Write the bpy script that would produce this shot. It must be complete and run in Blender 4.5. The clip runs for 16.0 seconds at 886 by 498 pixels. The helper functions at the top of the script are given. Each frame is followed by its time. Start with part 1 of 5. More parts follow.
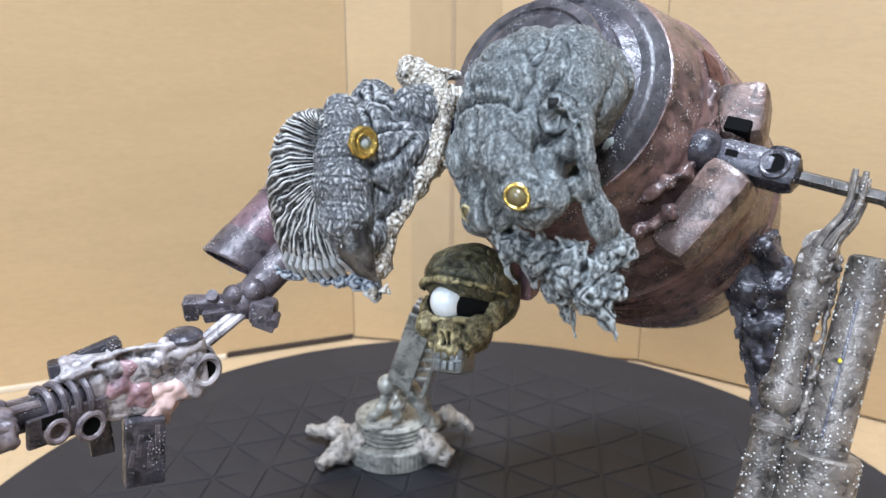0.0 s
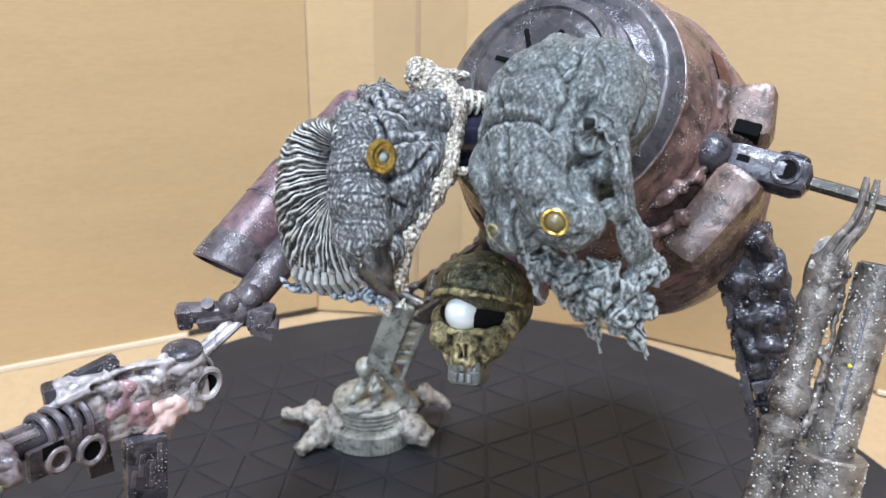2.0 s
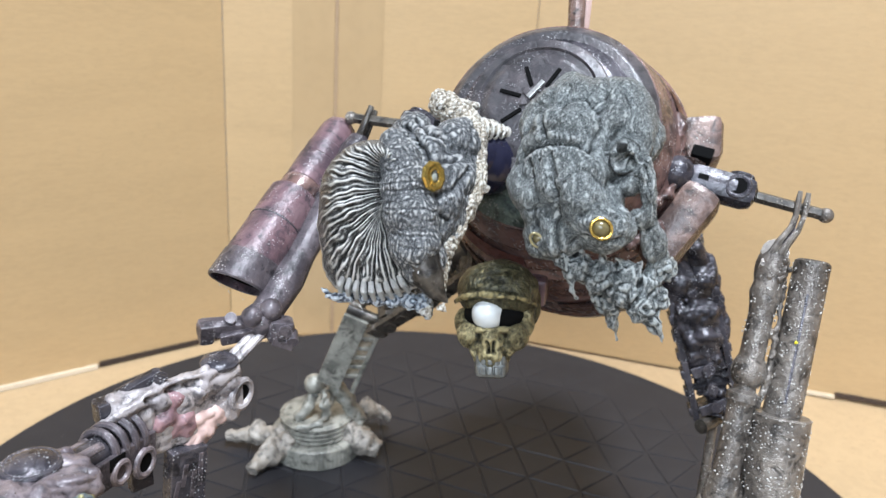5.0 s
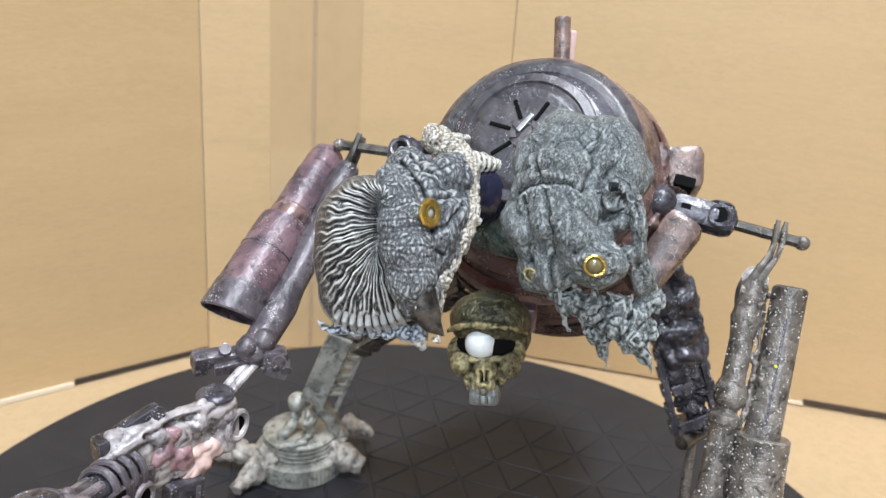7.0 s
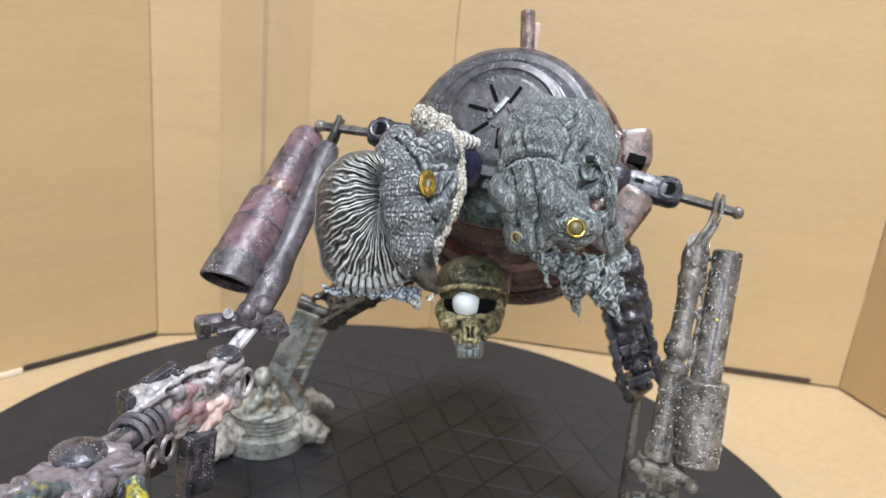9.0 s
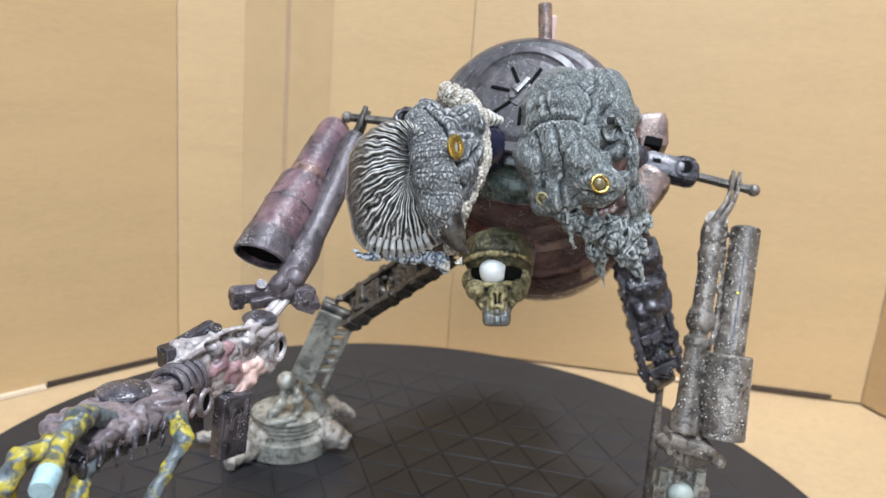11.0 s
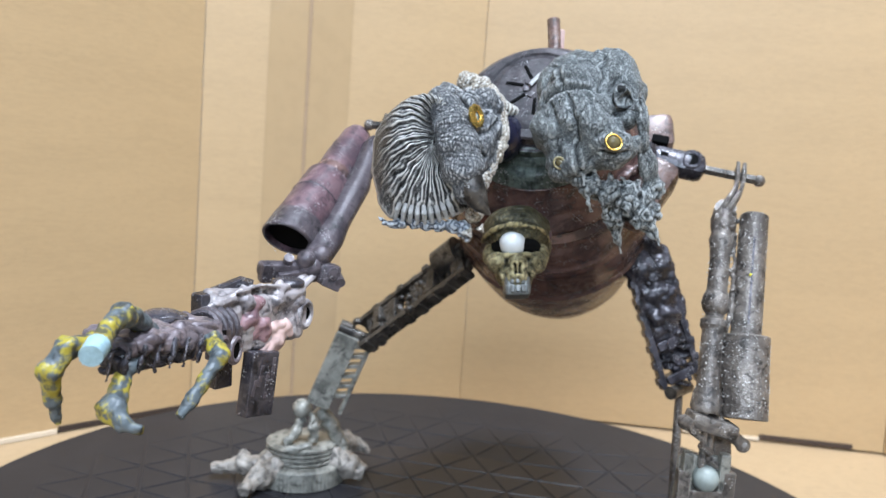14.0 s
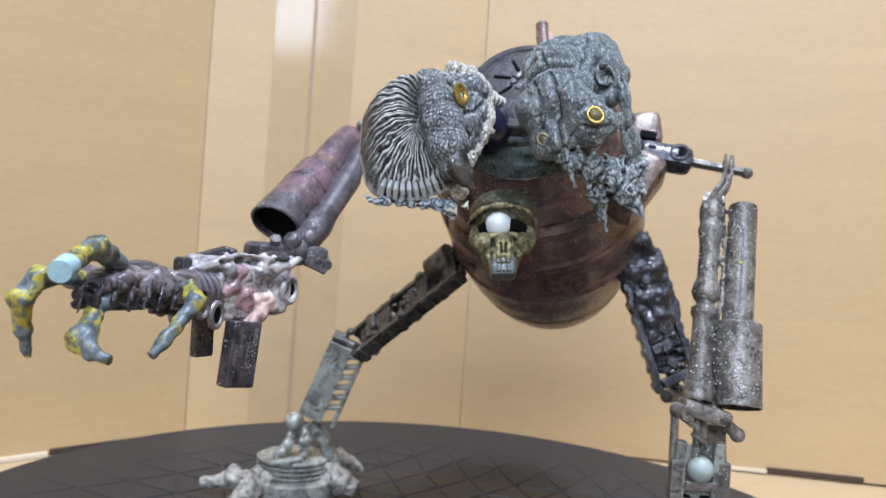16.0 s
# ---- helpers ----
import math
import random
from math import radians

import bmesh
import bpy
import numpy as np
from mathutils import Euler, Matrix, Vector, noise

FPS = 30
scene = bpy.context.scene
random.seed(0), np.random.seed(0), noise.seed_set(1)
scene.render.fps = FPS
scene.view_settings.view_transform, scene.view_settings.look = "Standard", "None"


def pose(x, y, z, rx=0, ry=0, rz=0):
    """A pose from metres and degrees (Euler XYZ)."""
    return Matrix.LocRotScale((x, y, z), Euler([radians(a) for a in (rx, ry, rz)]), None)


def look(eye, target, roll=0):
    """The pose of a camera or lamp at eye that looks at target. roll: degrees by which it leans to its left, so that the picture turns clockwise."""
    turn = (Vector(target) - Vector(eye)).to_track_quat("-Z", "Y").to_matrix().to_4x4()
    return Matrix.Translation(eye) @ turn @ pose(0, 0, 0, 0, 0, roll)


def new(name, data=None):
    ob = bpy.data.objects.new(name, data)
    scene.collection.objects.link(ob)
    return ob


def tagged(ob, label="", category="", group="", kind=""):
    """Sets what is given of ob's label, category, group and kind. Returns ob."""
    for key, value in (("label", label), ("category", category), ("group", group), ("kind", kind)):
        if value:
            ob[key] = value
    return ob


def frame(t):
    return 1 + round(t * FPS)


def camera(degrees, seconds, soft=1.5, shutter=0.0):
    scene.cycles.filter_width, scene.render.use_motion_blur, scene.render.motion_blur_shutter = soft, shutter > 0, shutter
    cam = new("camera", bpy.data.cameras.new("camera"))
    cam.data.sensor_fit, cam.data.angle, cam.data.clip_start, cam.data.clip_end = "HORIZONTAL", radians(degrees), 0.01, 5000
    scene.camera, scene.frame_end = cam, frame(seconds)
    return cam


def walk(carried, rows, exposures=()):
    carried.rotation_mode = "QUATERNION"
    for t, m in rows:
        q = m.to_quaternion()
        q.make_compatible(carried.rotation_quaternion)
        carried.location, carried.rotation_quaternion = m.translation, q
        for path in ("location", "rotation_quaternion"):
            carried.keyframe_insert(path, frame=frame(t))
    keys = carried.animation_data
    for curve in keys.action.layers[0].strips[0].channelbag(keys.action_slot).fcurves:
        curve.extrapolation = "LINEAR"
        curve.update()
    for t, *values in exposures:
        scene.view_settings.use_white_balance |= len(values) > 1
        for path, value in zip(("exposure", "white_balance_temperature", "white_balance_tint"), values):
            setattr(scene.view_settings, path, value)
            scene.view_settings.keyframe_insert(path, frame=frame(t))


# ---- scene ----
cam = camera(60.41, 16.0)
PATH = [
    (0, (-0.00285, -0.22619, 0.18292), (-0.01325, 0.72991, -0.10994), 0.390),
    (0.5, (-0.00526, -0.21857, 0.18858), (-0.00777, 0.72909, -0.13069), 0.241),
    (1, (-0.00556, -0.21360, 0.19052), (0.00495, 0.72771, -0.14686), 0.312),
    (1.5, (-0.01090, -0.21158, 0.19180), (0.01955, 0.72259, -0.16373), 0.734),
    (2, (-0.02002, -0.21738, 0.19440), (0.05187, 0.71483, -0.16031), 1.118),
    (2.5, (-0.02860, -0.21981, 0.19469), (0.09378, 0.70860, -0.15614), 1.853),
    (3, (-0.03685, -0.22573, 0.19579), (0.12678, 0.70015, -0.14475), 2.204),
    (3.5, (-0.04346, -0.22762, 0.19477), (0.15444, 0.69398, -0.13915), 2.614),
    (4, (-0.05209, -0.22903, 0.19549), (0.16791, 0.68925, -0.13369), 2.856),
    (6.5, (-0.07521, -0.23224, 0.19854), (0.25203, 0.66451, -0.09937), 4.582),
    (7, (-0.07380, -0.23031, 0.20477), (0.24058, 0.66641, -0.10676), 4.139),
    (7.5, (-0.07530, -0.23427, 0.20980), (0.22440, 0.66343, -0.11318), 3.522),
    (8, (-0.08689, -0.24093, 0.21005), (0.26271, 0.63751, -0.11570), 4.565),
    (8.5, (-0.09569, -0.24295, 0.20879), (0.29922, 0.61747, -0.11325), 5.595),
    (9, (-0.10038, -0.24377, 0.20304), (0.31754, 0.60996, -0.10758), 5.611),
    (11.5, (-0.11212, -0.25834, 0.17345), (0.29638, 0.62712, -0.04811), 4.475),
    (12, (-0.11574, -0.26115, 0.16620), (0.29359, 0.62778, -0.03937), 4.357),
    (12.5, (-0.11662, -0.26250, 0.15746), (0.29581, 0.63016, -0.02435), 3.761),
    (13, (-0.11546, -0.26204, 0.15172), (0.29439, 0.63654, -0.00507), 3.599),
    (13.5, (-0.11674, -0.26575, 0.14553), (0.28826, 0.64081, 0.02673), 3.446),
    (14, (-0.11755, -0.26814, 0.13877), (0.28837, 0.64134, 0.04893), 4.003),
    (14.5, (-0.11591, -0.26911, 0.13297), (0.29306, 0.64041, 0.05863), 4.379),
    (15, (-0.11171, -0.26879, 0.12572), (0.28945, 0.64554, 0.07026), 4.543),
    (15.5, (-0.11065, -0.27057, 0.11736), (0.28387, 0.64779, 0.08614), 4.460),
    (16, (-0.10981, -0.27315, 0.11291), (0.28014, 0.64768, 0.11019), 4.011),
]
EXPOSURES = [(0, 0.12, 5400, 10), (4, 0.12, 5600, 8), (9, -0.02, 5800, 8), (12.5, 0.07, 5550, 8), (16, -0.02, 5300, 9)]
walk(cam, [(t, look(eye, target, roll)) for t, eye, target, roll in PATH], EXPOSURES)

# ---- light: a bright room with one large window behind and above the viewer ----
world = bpy.data.worlds.new("world")
scene.world = world
world.use_nodes = True
wn = world.node_tree
sky = wn.nodes.new("ShaderNodeTexSky")
sky.sky_type, sky.sun_disc, sky.sun_elevation, sky.sun_rotation = "NISHITA", False, radians(40), radians(200)
wn.links.new(sky.outputs[0], wn.nodes["Background"].inputs[0])
wn.nodes["Background"].inputs[1].default_value = 0.12


def area_lamp(name, eye, target, sx, sy, watts, colour):
    data = bpy.data.lights.new(name, "AREA")
    data.shape, data.size, data.size_y, data.energy, data.color = "RECTANGLE", sx, sy, watts, colour
    ob = new(name, data)
    ob.matrix_world = look(eye, target)
    return ob


WINDOW = area_lamp("window_light", (-0.85, -1.62, 1.18), (0.0, 0.0, 0.12), 1.5, 0.95, 41, (0.95, 0.98, 1.0))
# Added key from overhead for crisper shadows and highlights; no fixture known there.
OVERHEAD_KEY = area_lamp("added_overhead_light", (0.05, -0.42, 1.5), (0.05, 0.0, 0.1), 0.28, 0.28, 34, (1.0, 0.985, 0.97))
cam.data.dof.use_dof, cam.data.dof.focus_distance, cam.data.dof.aperture_fstop = True, 0.188, 24

# ---- helpers for meshes; lengths in millimetres ----
MM = 0.001


def V(*p):
    return Vector(p) * MM


def frame_of(d, hint=(0, 0, 1)):
    """Right, up, ahead for a direction."""
    d = Vector(d).normalized()
    h = Vector(hint)
    if abs(d.dot(h.normalized())) > 0.98:
        h = Vector((1, 0, 0))
    r = d.cross(h).normalized()
    return r, r.cross(d).normalized(), d


def tube(bm, pts, radii, n=16, closed=True, m=None):
    """A round bar swept along points."""
    pts = [Vector(p) * MM for p in pts]
    if m:
        pts = [m @ p for p in pts]
    if isinstance(radii, (int, float)):
        radii = [radii] * len(pts)
    rings, r = [], None
    for i, p in enumerate(pts):
        d = (pts[min(i + 1, len(pts) - 1)] - pts[max(i - 1, 0)]).normalized()
        if r is None:
            r = frame_of(d)[0]
        r = (r - d * r.dot(d)).normalized()
        u = d.cross(r)
        rings.append([bm.verts.new(p + (r * math.cos(a) + u * math.sin(a)) * radii[i] * MM)
                      for a in (2 * math.pi * k / n for k in range(n))])
    for a, b in zip(rings, rings[1:]):
        for k in range(n):
            bm.faces.new((a[k], a[(k + 1) % n], b[(k + 1) % n], b[k]))
    if closed:
        bm.faces.new(rings[0][::-1])
        bm.faces.new(rings[-1])
    return bm


def pipe(bm, p, q, r, wall=0.8, n=20, deep=None):
    """An open tube with a wall: the far end is closed, the end at q is open."""
    p, q = Vector(p), Vector(q)
    d = (q - p).normalized()
    deep = deep or (q - p).length * 0.7
    long = (q - p).length
    return revolve(bm, p, d, [(0, r - 0.4), (0.4, r), (long - 0.3, r), (long, r - 0.2), (long, r - wall), (long - 0.4, r - wall), (long - deep, r - wall)], n)


def box(bm, c, size, x=(1, 0, 0), y=(0, 1, 0), bevel=0.4, taper=1.0, m=None):
    """A bevelled block: centre, sizes along its own axes x, y and their normal."""
    x = Vector(x).normalized()
    y = Vector(y)
    y = (y - x * y.dot(x)).normalized()
    z = x.cross(y)
    t = Matrix((x, y, z)).transposed().to_4x4()
    t.translation = Vector(c) * MM
    if m:
        t = m @ t
    tmp = bmesh.new()
    for v in bmesh.ops.create_cube(tmp, size=1.0)["verts"]:
        k = taper if v.co.z > 0 else 1.0
        v.co = Vector((v.co.x * size[0] * k, v.co.y * size[1] * k, v.co.z * size[2]))
    if bevel:
        bmesh.ops.bevel(tmp, geom=tmp.edges[:], offset=min(bevel, 0.35 * min(size)), segments=2, affect="EDGES", profile=0.5)
    t = t @ Matrix.Diagonal((MM, MM, MM, 1))
    at = {v: bm.verts.new(t @ v.co) for v in tmp.verts}
    for f in tmp.faces:
        bm.faces.new([at[v] for v in f.verts])
    tmp.free()
    return bm


def ball(bm, c, r, m=None, seg=20, squash=(1, 1, 1), turn=None):
    made = bmesh.ops.create_uvsphere(bm, u_segments=seg, v_segments=seg // 2 + 2, radius=1)["verts"]
    for v in made:
        p = Vector((v.co.x * squash[0], v.co.y * squash[1], v.co.z * squash[2])) * r
        if turn:
            p = turn @ p
        p = (p + Vector(c)) * MM
        v.co = m @ p if m else p
    return bm


def revolve(bm, origin, axis, profile, n=64, bump=None, closed=True):
    """Turns a profile of (along, radius) about an axis."""
    r, u, d = frame_of(axis)
    rings = []
    for s, rad in profile:
        ring = []
        for k in range(n):
            a = 2 * math.pi * k / n
            q = rad + (bump(s, a) if bump else 0)
            ring.append(bm.verts.new((Vector(origin) + d * s + (r * math.cos(a) + u * math.sin(a)) * q) * MM))
        rings.append(ring)
    for a, b in zip(rings, rings[1:]):
        for k in range(n):
            bm.faces.new((a[k], a[(k + 1) % n], b[(k + 1) % n], b[k]))
    if closed:
        bm.faces.new(rings[0][::-1])
        bm.faces.new(rings[-1])
    return bm


def torus(bm, c, normal, big, small, n=28, k=8, m=None):
    r, u, d = frame_of(normal)
    rings = []
    for i in range(n):
        a = 2 * math.pi * i / n
        o = r * math.cos(a) + u * math.sin(a)
        ring = []
        for j in range(k):
            b = 2 * math.pi * j / k
            p = (Vector(c) + o * (big + small * math.cos(b)) + d * small * math.sin(b)) * MM
            ring.append(bm.verts.new(m @ p if m else p))
        rings.append(ring)
    for i in range(n):
        a, b = rings[i], rings[(i + 1) % n]
        for j in range(k):
            bm.faces.new((a[j], b[j], b[(j + 1) % k], a[(j + 1) % k]))
    return bm


def mesh_of(bm, name, smooth=True, angle=35):
    bmesh.ops.recalc_face_normals(bm, faces=bm.faces)
    me = bpy.data.meshes.new(name)
    if smooth:
        lim = radians(angle)
        for e in bm.edges:
            e.smooth = not (len(e.link_faces) == 2 and e.calc_face_angle(0) > lim)
        for f in bm.faces:
            f.smooth = True
    bm.to_mesh(me)
    bm.free()
    return me


def part(name, bm, material, parent=None, label="", smooth=True, angle=35):
    ob = new(name, mesh_of(bm, name, smooth, angle))
    ob.data.materials.append(material)
    ob.parent = parent
    if smooth and len(ob.data.polygons) < 6000:
        even = ob.modifiers.new("even", "WEIGHTED_NORMAL")
        even.keep_sharp = True
    return tagged(ob, label) if label else ob


def thing(name, label, category, at=(0, 0, 0), group="", kind=""):
    ob = new(name)
    ob.location = at
    ob.empty_display_size = 0.01
    return tagged(ob, label, category, group, kind)


def sculpt(name, bm, material, parent, voxel=0.5, smooth=4, relief=(), creases=(), label=""):
    """Melts overlapping forms into one skin and works relief into it.
    relief: rows of kind, size and depth in mm; creases: rows of points, width and depth in mm."""
    bmesh.ops.recalc_face_normals(bm, faces=bm.faces)
    me = bpy.data.meshes.new(name)
    bm.to_mesh(me)
    bm.free()
    ob = new(name, me)
    re = ob.modifiers.new("melt", "REMESH")
    re.mode, re.voxel_size = "VOXEL", voxel * MM
    sm = ob.modifiers.new("soften", "SMOOTH")
    sm.iterations, sm.factor = smooth, 0.6
    bpy.context.view_layer.update()
    baked = bpy.data.meshes.new_from_object(ob.evaluated_get(bpy.context.evaluated_depsgraph_get()))
    ob.modifiers.clear()
    ob.data = baked
    bpy.data.meshes.remove(me)
    n = len(baked.vertices)
    co, no = np.empty(n * 3), np.empty(n * 3)
    baked.vertices.foreach_get("co", co)
    baked.vertices.foreach_get("normal", no)
    co, no = co.reshape(-1, 3), no.reshape(-1, 3)
    off = np.zeros(n)
    for kind, size, depth in relief:
        k = 1000.0 / size
        if kind == "fold":
            off += depth * np.array([-(1 - abs(noise.noise(Vector(p) * k))) ** 4 for p in co])
        elif kind == "lump":
            off += depth * np.array([noise.noise(Vector(p) * k + Vector((7, 3, 1))) for p in co])
        elif kind == "wrinkle":
            for p, q in zip(range(n), co):
                v = Vector((q[0] * k, q[1] * k, q[2] * k * 0.45))
                v += Vector((noise.noise(v * 0.5), noise.noise(v * 0.5 + Vector((9, 0, 0))), 0)) * 0.9
                off[p] += depth * (abs(noise.noise(v)) * 2.2 - 0.8)
        elif kind == "pit":
            off -= depth * np.array([max(0.0, 0.42 - noise.voronoi(Vector(p) * k)[0][0]) * 2.4 for p in co])
        elif kind == "plate":
            off += depth * np.array([min(1.0, 4 * (lambda d: d[1] - d[0])(noise.voronoi(Vector(p) * k)[0])) - 1 for p in co])
    for pts, width, depth in creases:
        pts = [np.array(p) * MM for p in pts]
        fine = [a + (b - a) * t for a, b in zip(pts, pts[1:]) for t in np.linspace(0, 1, 7)]
        pts = [co[np.argmin(((co - p) ** 2).sum(axis=1))] for p in fine]
        near = np.full(n, 1e9)
        for a, b in zip(pts, pts[1:]):
            t = np.clip(((co - a) @ (b - a)) / max(1e-12, (b - a) @ (b - a)), 0, 1)
            near = np.minimum(near, np.linalg.norm(co - a - t[:, None] * (b - a), axis=1))
        off -= depth * np.exp(-(near / (width * MM)) ** 2)
    baked.vertices.foreach_set("co", (co + no * off[:, None] * MM).ravel())
    baked.update()
    for f in baked.polygons:
        f.use_smooth = True
    baked.materials.clear()
    baked.materials.append(material)
    ob.parent = parent
    return tagged(ob, label) if label else ob


# ---- materials; textures in millimetres ----
def node(nt, kind, **values):
    nd = nt.nodes.new("ShaderNode" + kind)
    for key, value in values.items():
        if key == "op":
            nd.operation = value
        elif key in nd.inputs:
            nd.inputs[key].default_value = value
    return nd


class Paint:
    """A small builder of node materials in millimetre coordinates."""

    def __init__(self, name, colour, rough=0.6, metal=0.0, stretch=(1, 1, 1), spec=0.5):
        self.mat = bpy.data.materials.new(name)
        self.mat.use_nodes = True
        self.nt = self.mat.node_tree
        self.bsdf = self.nt.nodes["Principled BSDF"]
        self.bsdf.inputs["Roughness"].default_value = rough
        self.bsdf.inputs["Metallic"].default_value = metal
        self.bsdf.inputs["Specular IOR Level"].default_value = spec
        tc = self.nt.nodes.new("ShaderNodeTexCoord")
        mp = self.nt.nodes.new("ShaderNodeMapping")
        mp.inputs["Scale"].default_value = tuple(1000 * s for s in stretch)
        self.nt.links.new(tc.outputs["Object"], mp.inputs["Vector"])
        self.vec = mp.outputs[0]
        rgb = self.nt.nodes.new("ShaderNodeRGB")
        rgb.outputs[0].default_value = (*colour, 1)
        self.col = rgb.outputs[0]
        self.height = None
        self.rough = None

    def noise(self, size, detail=4.0, rough=0.6, warp=0.0):
        nd = node(self.nt, "TexNoise", Scale=1.0 / size, Detail=detail, Roughness=rough, Distortion=warp)
        self.nt.links.new(self.vec, nd.inputs["Vector"])
        return nd.outputs[0]

    def cells(self, size, feature="F1"):
        nd = node(self.nt, "TexVoronoi", Scale=1.0 / size)
        nd.feature = feature
        self.nt.links.new(self.vec, nd.inputs["Vector"])
        return nd.outputs["Distance"]

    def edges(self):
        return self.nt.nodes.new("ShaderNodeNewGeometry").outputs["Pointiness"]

    def rubbed(self, width):
        """Where edges are sharp enough for the paint to rub off."""
        bev = node(self.nt, "Bevel", Radius=width * MM)
        bev.samples = 4
        geo = self.nt.nodes.new("ShaderNodeNewGeometry")
        dot = self.nt.nodes.new("ShaderNodeVectorMath")
        dot.operation = "DOT_PRODUCT"
        self.nt.links.new(bev.outputs[0], dot.inputs[0])
        self.nt.links.new(geo.outputs["Normal"], dot.inputs[1])
        return self.times(self.ramp(dot.outputs["Value"], 0.985, 0.88), self.ramp(self.noise(3, 3), 0.36, 0.56))

    def ramp(self, value, lo, hi):
        nd = self.nt.nodes.new("ShaderNodeMapRange")
        nd.interpolation_type = "SMOOTHSTEP"
        nd.inputs["From Min"].default_value, nd.inputs["From Max"].default_value = lo, hi
        self.nt.links.new(value, nd.inputs["Value"])
        return nd.outputs[0]

    def times(self, a, b):
        nd = self.nt.nodes.new("ShaderNodeMath")
        nd.operation = "MULTIPLY"
        self.nt.links.new(a, nd.inputs[0])
        if isinstance(b, (int, float)):
            nd.inputs[1].default_value = b
        else:
            self.nt.links.new(b, nd.inputs[1])
        return nd.outputs[0]

    def plus(self, a, b):
        nd = self.nt.nodes.new("ShaderNodeMath")
        nd.operation = "ADD"
        self.nt.links.new(a, nd.inputs[0])
        self.nt.links.new(b, nd.inputs[1])
        return nd.outputs[0]

    def coat(self, mask, colour, amount=1.0, rough=None):
        """Another colour over the last one, where the mask is."""
        if amount != 1.0:
            mask = self.times(mask, amount)
        nd = self.nt.nodes.new("ShaderNodeMix")
        nd.data_type = "RGBA"
        self.nt.links.new(mask, nd.inputs[0])
        self.nt.links.new(self.col, nd.inputs[6])
        nd.inputs[7].default_value = (*colour, 1)
        self.col = nd.outputs[2]
        if rough is not None:
            mx = self.nt.nodes.new("ShaderNodeMix")
            self.nt.links.new(mask, mx.inputs[0])
            if self.rough:
                self.nt.links.new(self.rough, mx.inputs[2])
            else:
                mx.inputs[2].default_value = self.bsdf.inputs["Roughness"].default_value
            mx.inputs[3].default_value = rough
            self.rough = mx.outputs[0]
        return self

    def raise_(self, value, depth):
        value = self.times(value, depth)
        self.height = self.plus(self.height, value) if self.height else value
        return self

    def done(self, strength=1.0):
        self.nt.links.new(self.col, self.bsdf.inputs["Base Color"])
        if self.rough:
            self.nt.links.new(self.rough, self.bsdf.inputs["Roughness"])
        if self.height:
            b = self.nt.nodes.new("ShaderNodeBump")
            b.inputs["Strength"].default_value, b.inputs["Distance"].default_value = strength, MM
            self.nt.links.new(self.height, b.inputs["Height"])
            self.nt.links.new(b.outputs[0], self.bsdf.inputs["Normal"])
        return self.mat


def cardboard(name, colour):
    """Brown liner paper: fibres along the sheet, faint flutes and handling stains."""
    p = Paint(name, colour, 0.52, stretch=(0.16, 0.16, 1.0), spec=0.5)
    fibre, streak = p.noise(1.1, 4, 0.7), p.noise(4.0, 3)
    p.coat(p.ramp(fibre, 0.42, 0.62), tuple(c * 0.86 for c in colour), 0.5)
    p.coat(p.ramp(streak, 0.45, 0.7), tuple(c * 0.9 for c in colour), 0.4)
    p.coat(p.ramp(p.noise(30, 2), 0.35, 0.75), tuple(c * 1.1 for c in colour), 0.4)
    p.coat(p.ramp(p.noise(0.45, 2), 0.56, 0.72), tuple(c * 0.7 for c in colour), 0.3)
    p.raise_(fibre, 0.1).raise_(streak, 0.16)
    return p.done(0.6)


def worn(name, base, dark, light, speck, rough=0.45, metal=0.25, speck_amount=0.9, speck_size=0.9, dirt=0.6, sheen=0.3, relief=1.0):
    """Brushed-on model paint: soft blotches, black wash, hollows painted dark as if shaded, rubbed edges and grains of
    texture paste.
    """
    p = Paint(name, base, rough * 0.8, metal * 0.7)
    p.coat(p.ramp(p.noise(11, 4, 0.6, 0.8), 0.36, 0.7), light, sheen, rough * 0.65)
    p.coat(p.ramp(p.noise(16, 5, 0.62, 0.8), 0.42, 0.66), dark, dirt)
    wash = p.noise(3.5, 5, 0.65, 0.5)
    p.coat(p.ramp(wash, 0.5, 0.33), tuple(c * 0.6 for c in dark), 0.85, min(1.0, rough * 1.3))
    p.coat(p.ramp(wash, 0.56, 0.74), light, 0.4, rough * 0.55)
    # Hollows near black by mesh curvature: wash plus shade put into the colour.
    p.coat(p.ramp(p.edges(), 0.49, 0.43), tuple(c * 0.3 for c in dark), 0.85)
    p.coat(p.rubbed(0.4), tuple(min(0.7, c * 1.35) for c in light), 0.55, 0.25)
    grains = p.times(p.ramp(p.cells(speck_size), 0.34, 0.2), p.ramp(p.noise(6, 3), 0.50, 0.64))
    p.coat(grains, speck, speck_amount, 0.4)
    p.raise_(grains, 0.35 * relief).raise_(wash, 0.4 * relief).raise_(p.noise(0.9, 2), 0.12 * relief)
    return p.done(0.8)


CARD = cardboard("cardboard", (0.452, 0.314, 0.158))
CARD_FLOOR = cardboard("cardboard_floor", (0.45, 0.325, 0.182))
CARD_EDGE = cardboard("cardboard_edge", (0.62, 0.52, 0.38))
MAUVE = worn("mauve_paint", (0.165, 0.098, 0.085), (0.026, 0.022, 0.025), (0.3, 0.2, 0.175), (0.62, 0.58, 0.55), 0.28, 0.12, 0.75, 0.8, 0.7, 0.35)
